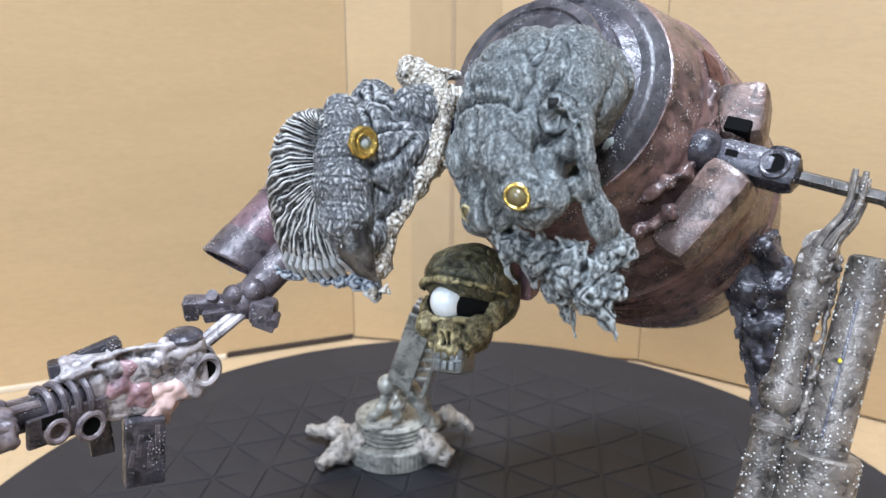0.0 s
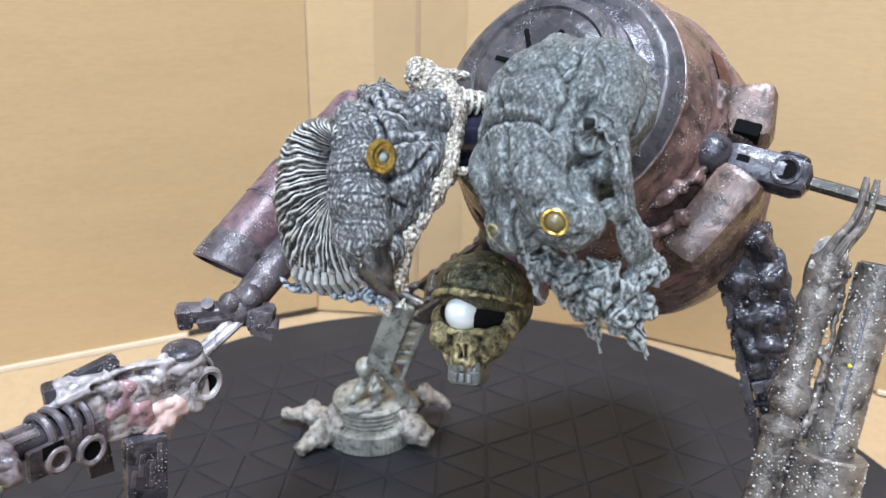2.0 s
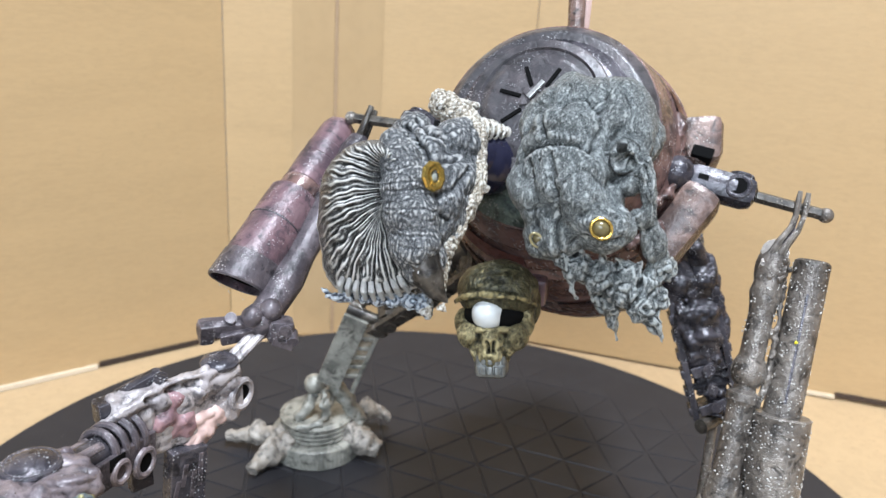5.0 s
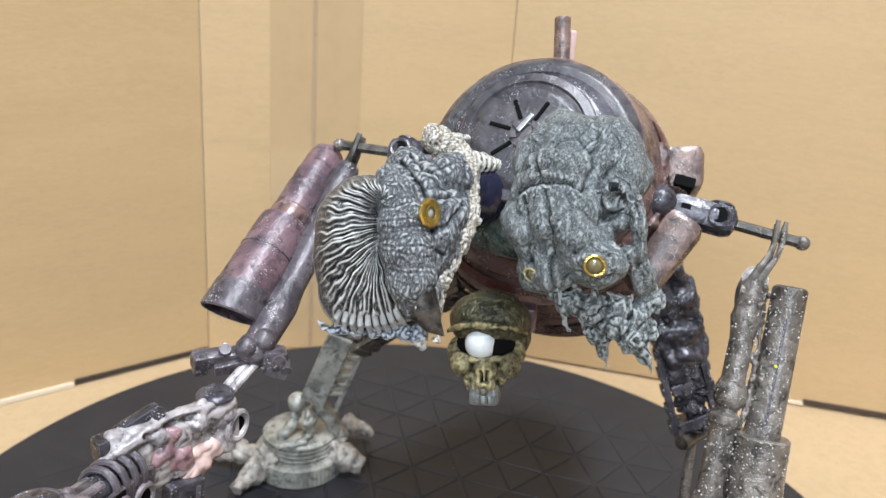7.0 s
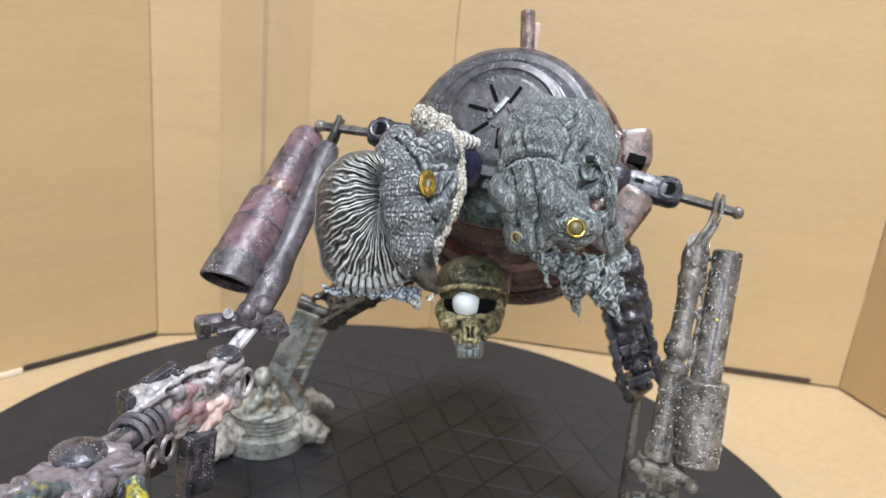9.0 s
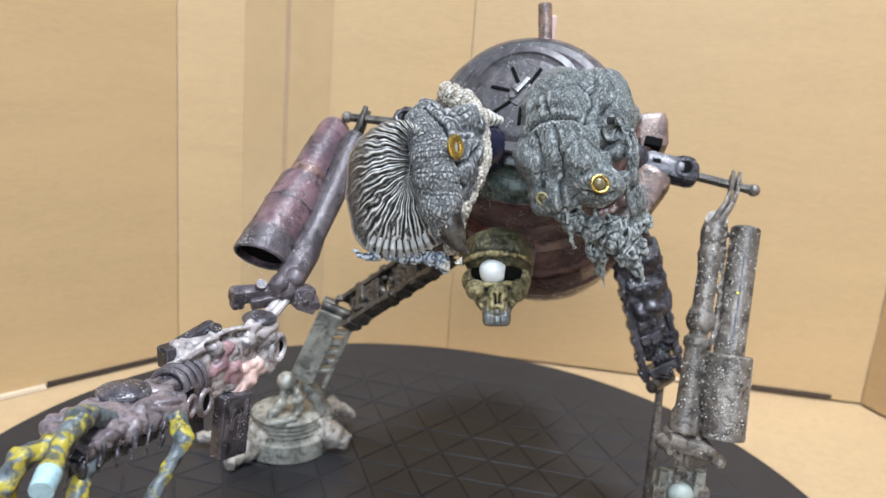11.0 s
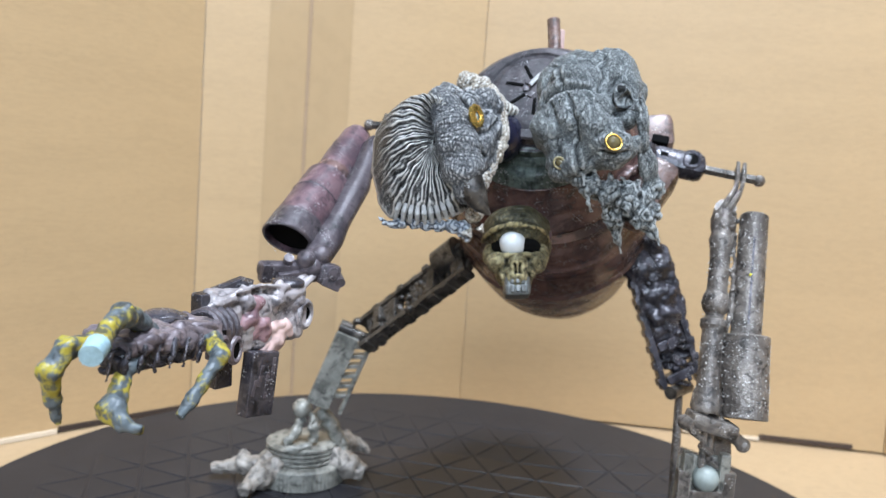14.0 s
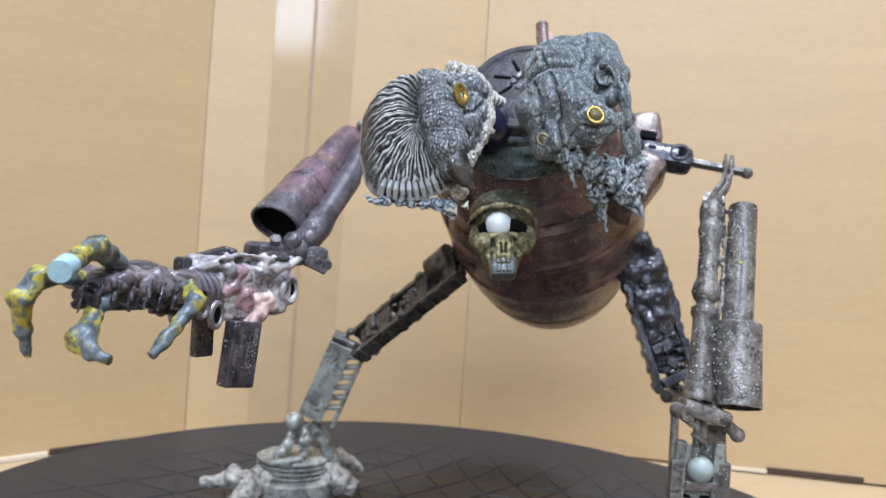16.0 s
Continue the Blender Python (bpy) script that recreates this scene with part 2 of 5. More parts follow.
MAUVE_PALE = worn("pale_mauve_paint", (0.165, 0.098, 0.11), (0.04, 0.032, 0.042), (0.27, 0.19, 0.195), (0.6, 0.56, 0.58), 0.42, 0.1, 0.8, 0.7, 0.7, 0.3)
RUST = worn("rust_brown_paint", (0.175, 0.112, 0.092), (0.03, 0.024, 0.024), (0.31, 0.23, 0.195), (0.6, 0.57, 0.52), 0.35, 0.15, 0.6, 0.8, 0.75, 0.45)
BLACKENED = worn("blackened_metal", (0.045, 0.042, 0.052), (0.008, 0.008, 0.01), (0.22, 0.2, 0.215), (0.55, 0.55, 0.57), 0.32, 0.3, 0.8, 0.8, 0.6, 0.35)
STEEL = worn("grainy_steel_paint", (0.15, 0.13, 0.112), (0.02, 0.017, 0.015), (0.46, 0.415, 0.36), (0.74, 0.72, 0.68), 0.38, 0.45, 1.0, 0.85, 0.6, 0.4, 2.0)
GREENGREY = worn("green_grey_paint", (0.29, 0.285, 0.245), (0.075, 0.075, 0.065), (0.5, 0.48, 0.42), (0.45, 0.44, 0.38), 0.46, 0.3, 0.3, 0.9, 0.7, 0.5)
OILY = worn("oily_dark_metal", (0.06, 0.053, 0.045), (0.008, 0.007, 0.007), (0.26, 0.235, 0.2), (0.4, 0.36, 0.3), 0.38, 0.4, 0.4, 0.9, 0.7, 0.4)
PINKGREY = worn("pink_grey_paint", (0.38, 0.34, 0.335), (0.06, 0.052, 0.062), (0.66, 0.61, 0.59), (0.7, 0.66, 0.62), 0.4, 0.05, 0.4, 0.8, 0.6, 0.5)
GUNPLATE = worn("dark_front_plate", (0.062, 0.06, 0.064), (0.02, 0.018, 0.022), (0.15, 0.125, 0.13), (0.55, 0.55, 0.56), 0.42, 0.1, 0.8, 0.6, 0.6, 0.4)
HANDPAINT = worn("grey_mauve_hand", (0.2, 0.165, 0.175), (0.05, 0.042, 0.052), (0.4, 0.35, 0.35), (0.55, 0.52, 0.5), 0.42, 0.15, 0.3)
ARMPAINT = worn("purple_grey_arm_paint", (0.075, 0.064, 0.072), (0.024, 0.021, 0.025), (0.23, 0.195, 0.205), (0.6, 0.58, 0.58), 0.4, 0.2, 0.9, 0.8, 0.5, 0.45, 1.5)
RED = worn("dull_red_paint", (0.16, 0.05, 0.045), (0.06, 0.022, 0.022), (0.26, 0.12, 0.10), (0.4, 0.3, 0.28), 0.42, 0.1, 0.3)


def stone(name, base, dark, light, amount=0.9, fine=1.6, wash=0.97, brush=0.6):
    """Sculpted resin with a black wash, creases painted darker for shade, and dry-brushed ridges."""
    p = Paint(name, base, 0.4, 0.0, stretch=(1, 1, 0.6))
    p.coat(p.ramp(p.noise(9, 3), 0.42, 0.62), dark, 0.5)
    grain = p.noise(fine, 4, 0.66, 2.2)
    fibre = p.noise(fine * 0.55, 2, 0.5, 3.0)
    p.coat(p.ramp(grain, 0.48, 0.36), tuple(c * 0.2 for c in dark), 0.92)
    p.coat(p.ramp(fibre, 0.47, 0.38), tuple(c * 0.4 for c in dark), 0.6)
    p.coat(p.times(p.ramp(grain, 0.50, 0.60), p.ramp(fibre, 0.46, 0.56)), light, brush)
    # Curvature blackens the creases: wash colour and crevice shade in one coat.
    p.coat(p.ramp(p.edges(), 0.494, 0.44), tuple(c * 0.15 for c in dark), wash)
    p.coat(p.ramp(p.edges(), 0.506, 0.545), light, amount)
    p.raise_(grain, 0.9)
    return p.done(1.0)


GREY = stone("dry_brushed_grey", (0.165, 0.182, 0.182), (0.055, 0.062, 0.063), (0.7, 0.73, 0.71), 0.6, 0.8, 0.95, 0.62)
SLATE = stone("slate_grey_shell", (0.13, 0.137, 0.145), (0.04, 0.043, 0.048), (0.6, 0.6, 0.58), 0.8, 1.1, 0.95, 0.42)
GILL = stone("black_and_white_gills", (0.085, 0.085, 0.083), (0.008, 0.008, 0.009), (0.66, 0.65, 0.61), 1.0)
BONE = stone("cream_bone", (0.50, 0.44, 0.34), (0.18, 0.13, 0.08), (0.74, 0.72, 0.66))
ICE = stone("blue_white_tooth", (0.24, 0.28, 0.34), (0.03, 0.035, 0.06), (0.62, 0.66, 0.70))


def plain(name, colour, rough=0.4, metal=0.0, var=0.8, size=2.0):
    p = Paint(name, colour, rough, metal)
    p.coat(p.ramp(p.noise(size, 4), 0.4, 0.7), tuple(c * var for c in colour), 0.8)
    p.raise_(p.noise(size * 0.4, 3), 0.06)
    return p.done(0.6)


BRASS = stone("old_brass", (0.19, 0.165, 0.085), (0.03, 0.028, 0.018), (0.6, 0.52, 0.28), 0.9, 1.6, 0.97, 0.4)
BRASS.node_tree.nodes["Principled BSDF"].inputs["Metallic"].default_value = 0.45
BRASS.node_tree.nodes["Principled BSDF"].inputs["Roughness"].default_value = 0.34
HELMET = stone("green_brass_helmet", (0.075, 0.072, 0.04), (0.02, 0.021, 0.014), (0.5, 0.42, 0.2), 0.75, 3.0, 0.9, 0.18)
HELMET.node_tree.nodes["Principled BSDF"].inputs["Metallic"].default_value = 0.35
HELMET.node_tree.nodes["Principled BSDF"].inputs["Roughness"].default_value = 0.36
GOLD = plain("gold_leaf", (0.75, 0.52, 0.13), 0.25, 0.9, 0.5, 0.6)
TOOTH = plain("grey_tooth_metal", (0.17, 0.175, 0.165), 0.42, 0.4, 0.5, 1.0)
PEARL = plain("milky_white_bead", (0.6, 0.62, 0.61), 0.16, 0.0, 0.92, 2.0)
PUTTY = plain("grey_green_bead", (0.30, 0.33, 0.30), 0.45, 0.0, 0.85, 2.0)
# Dull near-black for solid plugs and blocks; paints the shade inside openings.
PIT_SHADE = plain("recess_shade_black", (0.004, 0.004, 0.004), 0.9, 0.0, 0.7, 2.0)
PIT_SHADE.node_tree.nodes["Principled BSDF"].inputs["Specular IOR Level"].default_value = 0.1
SALMON = plain("salmon_putty", (0.64, 0.46, 0.41), 0.45, 0.0, 0.75, 2.5)
SILVER = plain("bright_steel", (0.62, 0.62, 0.60), 0.3, 0.8, 0.6, 1.0)
EYEDARK = plain("smoky_lens", (0.15, 0.125, 0.06), 0.1, 0.0, 0.6, 1.0)


def finger_paint():
    p = Paint("yellow_and_slate_paint", (0.10, 0.12, 0.13), 0.45)
    p.coat(p.ramp(p.noise(5, 4, 0.6, 0.5), 0.47, 0.56), (0.36, 0.30, 0.035))
    p.coat(p.ramp(p.noise(3, 4), 0.5, 0.62), (0.035, 0.042, 0.045), 0.85)
    p.raise_(p.noise(1.5, 3), 0.2)
    return p.done()


YELLOW = finger_paint()
BLUETIP = plain("pale_blue_tip", (0.36, 0.52, 0.58), 0.45, 0.0, 0.7, 2.0)


def black_plastic():
    p = Paint("black_plastic", (0.023, 0.022, 0.0245), 0.34, spec=0.24)
    p.coat(p.ramp(p.noise(25, 4), 0.4, 0.7), (0.031, 0.0295, 0.032), 0.6)
    p.coat(p.ramp(p.noise(0.7, 2), 0.68, 0.74), (0.12, 0.12, 0.12), 0.35)
    p.raise_(p.noise(0.5, 2), 0.05)
    return p.done(0.4)


PLASTIC = black_plastic()
TAPE = plain("clear_tape", (0.42, 0.298, 0.16), 0.09, 0.0, 0.93, 12)
# Grey chosen so the unseen walls and ceiling bounce little fill.
ROOM_GREY = plain("room_bounce_grey", (0.24, 0.235, 0.225), 0.8, 0.0, 0.95, 300)
FLOORWOOD = plain("brown_room_floor", (0.25, 0.17, 0.11), 0.6, 0.0, 0.8, 80)

# ---- the unseen room, behind and above the viewer, added to shape bounced light ----
FLOOR_Z = -18.0


def slab(name, lo, hi, material, label="", kind="structure", parent=None, bevel=0.0):
    bm = bmesh.new()
    lo, hi = Vector(lo), Vector(hi)
    box(bm, (lo + hi) / 2, hi - lo, bevel=bevel)
    ob = part(name, bm, material, parent)
    return tagged(ob, label, kind=kind)


slab("floor", (-1700, -1900, -800), (1700, 1500, -760), FLOORWOOD, "brown floor of the room")
slab("wall_back", (-1700, 1500, -760), (1700, 1540, 1800), ROOM_GREY, "grey wall of the unseen room")
slab("wall_left", (-1740, -1900, -760), (-1700, 1540, 1800), ROOM_GREY, "grey wall of the unseen room")
slab("wall_right", (1700, -1900, -760), (1740, 1540, 1800), ROOM_GREY, "grey wall of the unseen room")
slab("ceiling", (-1740, -1940, 1800), (1740, 1540, 1840), ROOM_GREY, "grey ceiling of the unseen room")
slab("wall_window_below", (-1700, -1900, -760), (1700, -1860, 740), ROOM_GREY, "unseen grey wall under the window")
slab("wall_window_above", (-1700, -1900, 1740), (1700, -1860, 1800), ROOM_GREY, "unseen grey wall over the window")
slab("wall_window_left", (-1700, -1900, 740), (-1640, -1860, 1740), ROOM_GREY, "unseen grey wall beside the window")
slab("wall_window_right", (-60, -1900, 740), (1700, -1860, 1740), ROOM_GREY, "unseen grey wall beside the window")
table = thing("table", "plain wooden table carrying the cardboard box", "table")
bm = bmesh.new()
box(bm, (0, 0, FLOOR_Z - 18), (1500, 1000, 25), bevel=2)
part("tabletop", bm, FLOORWOOD, table)
for sx in (-690, 690):
    for sy in (-440, 440):
        bm = bmesh.new()
        box(bm, (sx, sy, (FLOOR_Z - 30.5 - 760) / 2), (50, 50, 760 + FLOOR_Z - 30.5), bevel=2)
        part("leg", bm, FLOORWOOD, table)

# ---- the cardboard box ----
WALL_H = 420.0


def panel(name, a, b, z0=FLOOR_Z, z1=WALL_H, t=4.0, label=""):
    """An upright sheet of cardboard from a to b in the plan; its inner face lies on that line."""
    a, b = Vector((*a, 0)), Vector((*b, 0))
    d = (b - a).normalized()
    out = Vector((-d.y, d.x, 0))
    c = (a + b) / 2 + out * t / 2 + Vector((0, 0, (z0 + z1) / 2))
    bm = bmesh.new()
    box(bm, c, ((b - a).length, t, z1 - z0), x=d, y=out, bevel=0.6)
    return part(name, bm, CARD, carton, label)


carton = thing("cardboard_box", "opened brown cardboard box standing behind the turntable", "box")
P_FAR, P_LEFT, P_MID, P_RIGHT, P_NEAR = (-420, 82), (-65, 230), (112, 200), (346, 51), (300, -330)
panel("side_panel", P_FAR, P_LEFT, FLOOR_Z + 1)
panel("side_panel", P_LEFT, P_MID, FLOOR_Z + 1)
panel("side_panel", P_MID, P_RIGHT, FLOOR_Z + 1)
panel("side_panel", P_RIGHT, P_NEAR, FLOOR_Z + 1)
bm = bmesh.new()
box(bm, (0, 0, FLOOR_Z - 2.6), (1100, 900, 4), bevel=0.5)
part("bottom_flap", bm, CARD_FLOOR, carton, "pale inside face of the box")

# ---- the turntable ----
turntable = thing("turntable", "round black plastic turntable with an embossed triangle pattern", "turntable")
bm = bmesh.new()
R_DISC, DISH = 189.7, -8.0
revolve(bm, (0, 0, 0), (0, 0, 1), [(FLOOR_Z + 4, 150), (FLOOR_Z + 4, 184), (-12, R_DISC - 1.5), (-10, R_DISC), (-1.6, R_DISC), (-0.6, R_DISC - 0.5), (-0.2, R_DISC - 1.4), (-0.9, R_DISC - 6), (DISH - 0.5, 115), (DISH - 0.5, 1)], 180)
part("disc", bm, PLASTIC, turntable, angle=25)
bm = bmesh.new()
revolve(bm, (0, 0, 0), (0, 0, 1), [(FLOOR_Z - 0.6, 100), (FLOOR_Z - 0.6, 110), (FLOOR_Z + 4, 110), (FLOOR_Z + 4, 100)], 90)
part("base_ring", bm, PLASTIC, turntable)

# ---- the sculpture ----
mech = thing("mech_sculpture", "kitbashed machine creature with three heads, rust, mauve and grey", "sculpture")

# Body: a long ball turned about an axis that leans to the front
AX = Vector((-0.537, -0.659, 0.531)).normalized()
CEN = Vector((50.0, 2.6, 135.4))
BR, BF, BB = 41.4, 80.0, 86.0
SHOULDER = 52.0


def body_r(s):
    return BR * math.sqrt(max(0.0, 1 - (s / (BF if s > 0 else BB)) ** 2))


def on_body(s, degrees, lift=0.0):
    """A point on the body: along its axis, round it, and above its skin."""
    r, u, d = frame_of(AX)
    a = radians(degrees)
    return CEN + d * s + (r * math.cos(a) + u * math.sin(a)) * (body_r(s) + lift)


profile = []
for i in range(0, 120):
    s = -BB + 0.02 + (BB + SHOULDER) * i / 120
    r = max(0.3, body_r(s))
    # rolled seams and narrow grooves of the old container
    for c, w, h in ((-40, 0.9, -0.7), (-14, 1.0, 0.8), (-11, 0.8, -0.8), (9, 0.8, -0.9), (11.4, 0.9, 0.8), (25, 0.8, -0.7), (30, 1.0, 1.0), (32.5, 0.8, -0.9), (42, 0.8, -0.6)):
        r += h * math.exp(-((s - c) / w) ** 2)
    profile.append((s, r))
RS = body_r(SHOULDER)
bm = bmesh.new()
revolve(bm, CEN, AX, profile + [(SHOULDER, RS), (SHOULDER + 1.6, RS - 0.2), (SHOULDER + 2.2, RS - 1.2), (SHOULDER + 2.0, RS - 2.6), (SHOULDER + 0.5, RS - 3.4), (SHOULDER + 0.5, 12)], 96,
        lambda s, a: 0.25 * noise.noise(Vector((s * 0.12, math.cos(a) * 4, math.sin(a) * 4))))
body = part("body", bm, MAUVE, mech, "round body in mottled mauve and black", angle=40)
bm = bmesh.new()
revolve(bm, CEN, AX, [(SHOULDER + 4, 27), (SHOULDER + 6, 23.5), (SHOULDER + 7, 21.5), (SHOULDER + 9.5, 21.0), (SHOULDER + 10, 18.5), (SHOULDER + 12, 17.0), (SHOULDER + 13, 12)], 72)
part("neck_cone", bm, BLACKENED, body)
bm = bmesh.new()
revolve(bm, CEN, AX, [(SHOULDER + 0.2, 28.0), (SHOULDER + 1.4, 30.6), (SHOULDER + 2.0, 30.8), (SHOULDER + 4.6, 28.2), (SHOULDER + 5.2, 26.8), (SHOULDER + 5.2, 20)], 96)
part("collar", bm, GUNPLATE, body, "dark speckled collar")
GREEN = worn("dark_green_paint", (0.075, 0.1, 0.088), (0.018, 0.022, 0.02), (0.22, 0.27, 0.24), (0.66, 0.68, 0.64), 0.3, 0.15, 0.85, 0.9)
cr, cu, cd = frame_of(AX)
for rows_of, a0, a1 in (([(0.9, 30.0), (1.4, 30.9), (2.1, 31.1), (4.7, 28.5), (5.4, 27.0), (5.5, 24.2)], 222, 318), ([(5.6, 24.4), (6.2, 23.7), (7.2, 21.8), (9.4, 21.3), (9.8, 19.6)], 236, 300)):
    bm = bmesh.new()
    ring = [[bm.verts.new((CEN + AX * (SHOULDER + h) + (cr * math.cos(radians(a)) + cu * math.sin(radians(a))) * r) * MM) for h, r in rows_of] for a in np.linspace(a0, a1, 40)]
    for p, q in zip(ring, ring[1:]):
        for k in range(len(rows_of) - 1):
            bm.faces.new((p[k], q[k], q[k + 1], p[k + 1]))
    bmesh.ops.solidify(bm, geom=bm.faces[:], thickness=0.4 * MM)
    part("green_band", bm, GREEN, body, "dark green speckled collar band")
bm = bmesh.new()
PLATE = SHOULDER + 15.0
revolve(bm, CEN, AX, [(PLATE - 3, 12), (PLATE - 2.0, 18.4), (PLATE - 1.0, 19.4), (PLATE - 0.2, 19.0), (PLATE + 0.3, 16.6), (PLATE - 0.3, 16.0), (PLATE + 0.1, 15.2), (PLATE + 1.0, 13.8), (PLATE + 1.2, 12.6), (PLATE + 1.8, 3), (PLATE + 1.9, 0.4)], 80)
plate = part("front_plate", bm, GUNPLATE, body, "round front plate with radial slots", angle=30)
pr, pu, pd = frame_of(AX)
for k in range(7):
    a = radians(10 + k * 51.4)
    o = pr * math.cos(a) + pu * math.sin(a)
    bm = bmesh.new()
    box(bm, CEN + AX * (PLATE + 1.5) + o * 7.6, (6.4, 1.2, 1.0), x=o * 8.2 - AX * 0.5, y=AX.cross(o), bevel=0.3)
    part("slot", bm, PIT_SHADE, plate)
    bm = bmesh.new()
    o2 = pr * math.cos(a + 0.45) + pu * math.sin(a + 0.45)
    box(bm, CEN + AX * (PLATE + 1.9) + o2 * 3.4, (2.2, 2.0, 1.0), x=o2, y=AX.cross(o2), bevel=0.4)
    part("claw_lug", bm, GUNPLATE, plate)
bm = bmesh.new()
box(bm, CEN + AX * (PLATE + 2.9) + pr * 0.5 + pu * 2.6, (1.3, 6.0, 0.9), x=pr + pu * 0.6, y=pu - pr * 0.6, bevel=0.2)
part("pin", bm, SILVER, plate, "bright steel pin")
# raised skin plates and weld strips on the shell
for k, (s, a, w, h) in enumerate(((37, 288, 34, 7.5), (17, 300, 30, 10), (0, 250, 26, 14), (17, 335, 24, 10), (37, 20, 22, 7), (0, 120, 24, 14), (37, 150, 16, 7))):
    bm = bmesh.new()
    n0, n1 = 10, 6
    grid = [[bm.verts.new(on_body(s - h / 2 + h * j / n1, a - w / 2 + w * i / n0, 0.55) * MM) for j in range(n1 + 1)] for i in range(n0 + 1)]
    for i in range(n0):
        for j in range(n1):
            bm.faces.new((grid[i][j], grid[i + 1][j], grid[i + 1][j + 1], grid[i][j + 1]))
    bmesh.ops.solidify(bm, geom=bm.faces[:], thickness=0.7 * MM)
    part("skin_plate", bm, (RED, RUST, MAUVE)[k % 3], body)
# top pipe
bm = bmesh.new()
pipe(bm, (33.5, -20, 184), (35, -13.8, 201.8), 2.5, 0.6, 10, 10)
stub = part("top_pipe", bm, RUST, body, "short open pipe on the body")
bm = bmesh.new()
tube(bm, [(33.3, -21, 183), (33.7, -19, 187), (34, -17.5, 190)], [4.2, 3.1, 2.6], 16)
part("pipe_foot", bm, RUST, stub)
bm = bmesh.new()
box(bm, (38.2, -15.2, 194), (2.2, 2.2, 9), bevel=0.8)
part("weld_lump", bm, SALMON, stub)

# shoulders: the axle crosses the body; the two sides mirror each other
HUB = Vector((30.5, -26.9, 156.9))
OUT = Vector((0.815, -0.561, -0.146)).normalized()
OUT_L = Vector((-0.83, 0.555, 0.012)).normalized()
SIDE_UP = OUT.cross(AX).normalized()
if SIDE_UP.z < 0:
    SIDE_UP = -SIDE_UP


def knuckle(parent, out, mat):
    """A fork-shaped knuckle with an oval window, an axle and a ball end."""
    bm = bmesh.new()
    c = HUB + out * 45
    box(bm, c, (20, 9, 9), x=out, y=AX, bevel=3.2)
    k = part("knuckle", bm, mat, parent, "blackened metal knuckle")
    bm = bmesh.new()
    torus(bm, c + out * 5 + SIDE_UP * 4.4, SIDE_UP, 2.9, 0.7)
    torus(bm, c + out * 5 + AX * 4.4, AX, 2.9, 0.7)
    part("rim", bm, mat, k)
    bm = bmesh.new()
    tube(bm, [c + out * 5 + AX * 4.6, c + out * 5 + AX * 3.9], 2.4, 20)
    tube(bm, [c + out * 5 + SIDE_UP * 4.6, c + out * 5 + SIDE_UP * 3.9], 2.4, 20)
    box(bm, c - out * 4.5 + AX * 4.1, (3.4, 2.2, 0.9), x=out, y=SIDE_UP, bevel=0.3)
    part("window", bm, PIT_SHADE, k)
    bm = bmesh.new()
    tube(bm, [HUB + out * 28, HUB + out * 39], [4.5, 3.6], 16)
    ball(bm, HUB + out * 33 + AX * 2, 5)
    part("socket", bm, mat, k)
    bm = bmesh.new()
    tube(bm, [HUB + out * 55, HUB + out * 72.5], 1.7, 6)
    axle = part("axle", bm, OILY, k)
    bm = bmesh.new()
    ball(bm, HUB + out * 73.5, 2.1)
    part("ball_end", bm, STEEL, axle)
    return k


def shoulder_shell(parent, out, mat, up):
    """A flared shell with an open mouth beside the knuckle."""
    c = HUB + out * 36 + up * 13 - AX * 6
    bm = bmesh.new()
    box(bm, c, (13, 15, 14), x=out * 1.0 + up * 0.35, y=AX, bevel=3.0, taper=0.8)
    s = part("shoulder_shell", bm, mat, parent, "flared rust-brown shell plate")
    bm = bmesh.new()
    box(bm, c - up * 4.6 + out * 1.6 + AX * 4.2, (6.0, 6.5, 3.4), x=out, y=AX, bevel=0.5)
    part("mouth", bm, PIT_SHADE, s)
    bm = bmesh.new()
    for k in range(5):
        a = k * 1.3
        ball(bm, c + AX * 8 - out * (7 + 2 * math.sin(a)) + up * (3 * math.cos(a * 2)), 2.2 + 0.6 * math.sin(k * 2.2), seg=12)
    tube(bm, [c + AX * 7 - out * 3 - up * 6, c + AX * 8.5 - out * 8, c + AX * 9 - out * 13 + up * 2], [1.3, 1.7, 1.1], 10)
    sculpt("root_casting", bm, MAUVE, s, 0.6, 6, (("lump", 3, 0.6), ("fold", 3, 0.5)))
    return s


knuckle(body, OUT, BLACKENED)
knuckle(body, OUT_L * 0.94, BLACKENED)
shoulder_shell(body, OUT, RUST, SIDE_UP)
shoulder_shell(body, OUT_L * 0.94, RUST, SIDE_UP)
# lower right shell hangs under the knuckle
bm = bmesh.new()
c = HUB + OUT * 37 - SIDE_UP * 14 - AX * 3
box(bm, c, (13, 17, 26), x=OUT - SIDE_UP * 0.35, y=AX, bevel=4, taper=0.86)
low = part("hip_shell", bm, RUST, body, "bent rust-brown hip plate with pale edges")
bm = bmesh.new()
for k in range(6):
    ball(bm, c + AX * (8 + 1.5 * math.sin(k)) - OUT * (4 + 3 * (k % 3)) + SIDE_UP * (6 - 3.2 * k), 2.0 + 0.5 * (k % 2), seg=12)
tube(bm, [c + AX * 9 - OUT * 3 + SIDE_UP * 9, c + AX * 11 - OUT * 7, c + AX * 10 - OUT * 12 - SIDE_UP * 5], [1.2, 1.8, 1.0], 10)
sculpt("root_casting", bm, MAUVE, low, 0.6, 6, (("lump", 3, 0.7), ("fold", 3, 0.5)))
bm = bmesh.new()
ball(bm, (35, -50, 153), 5.6)
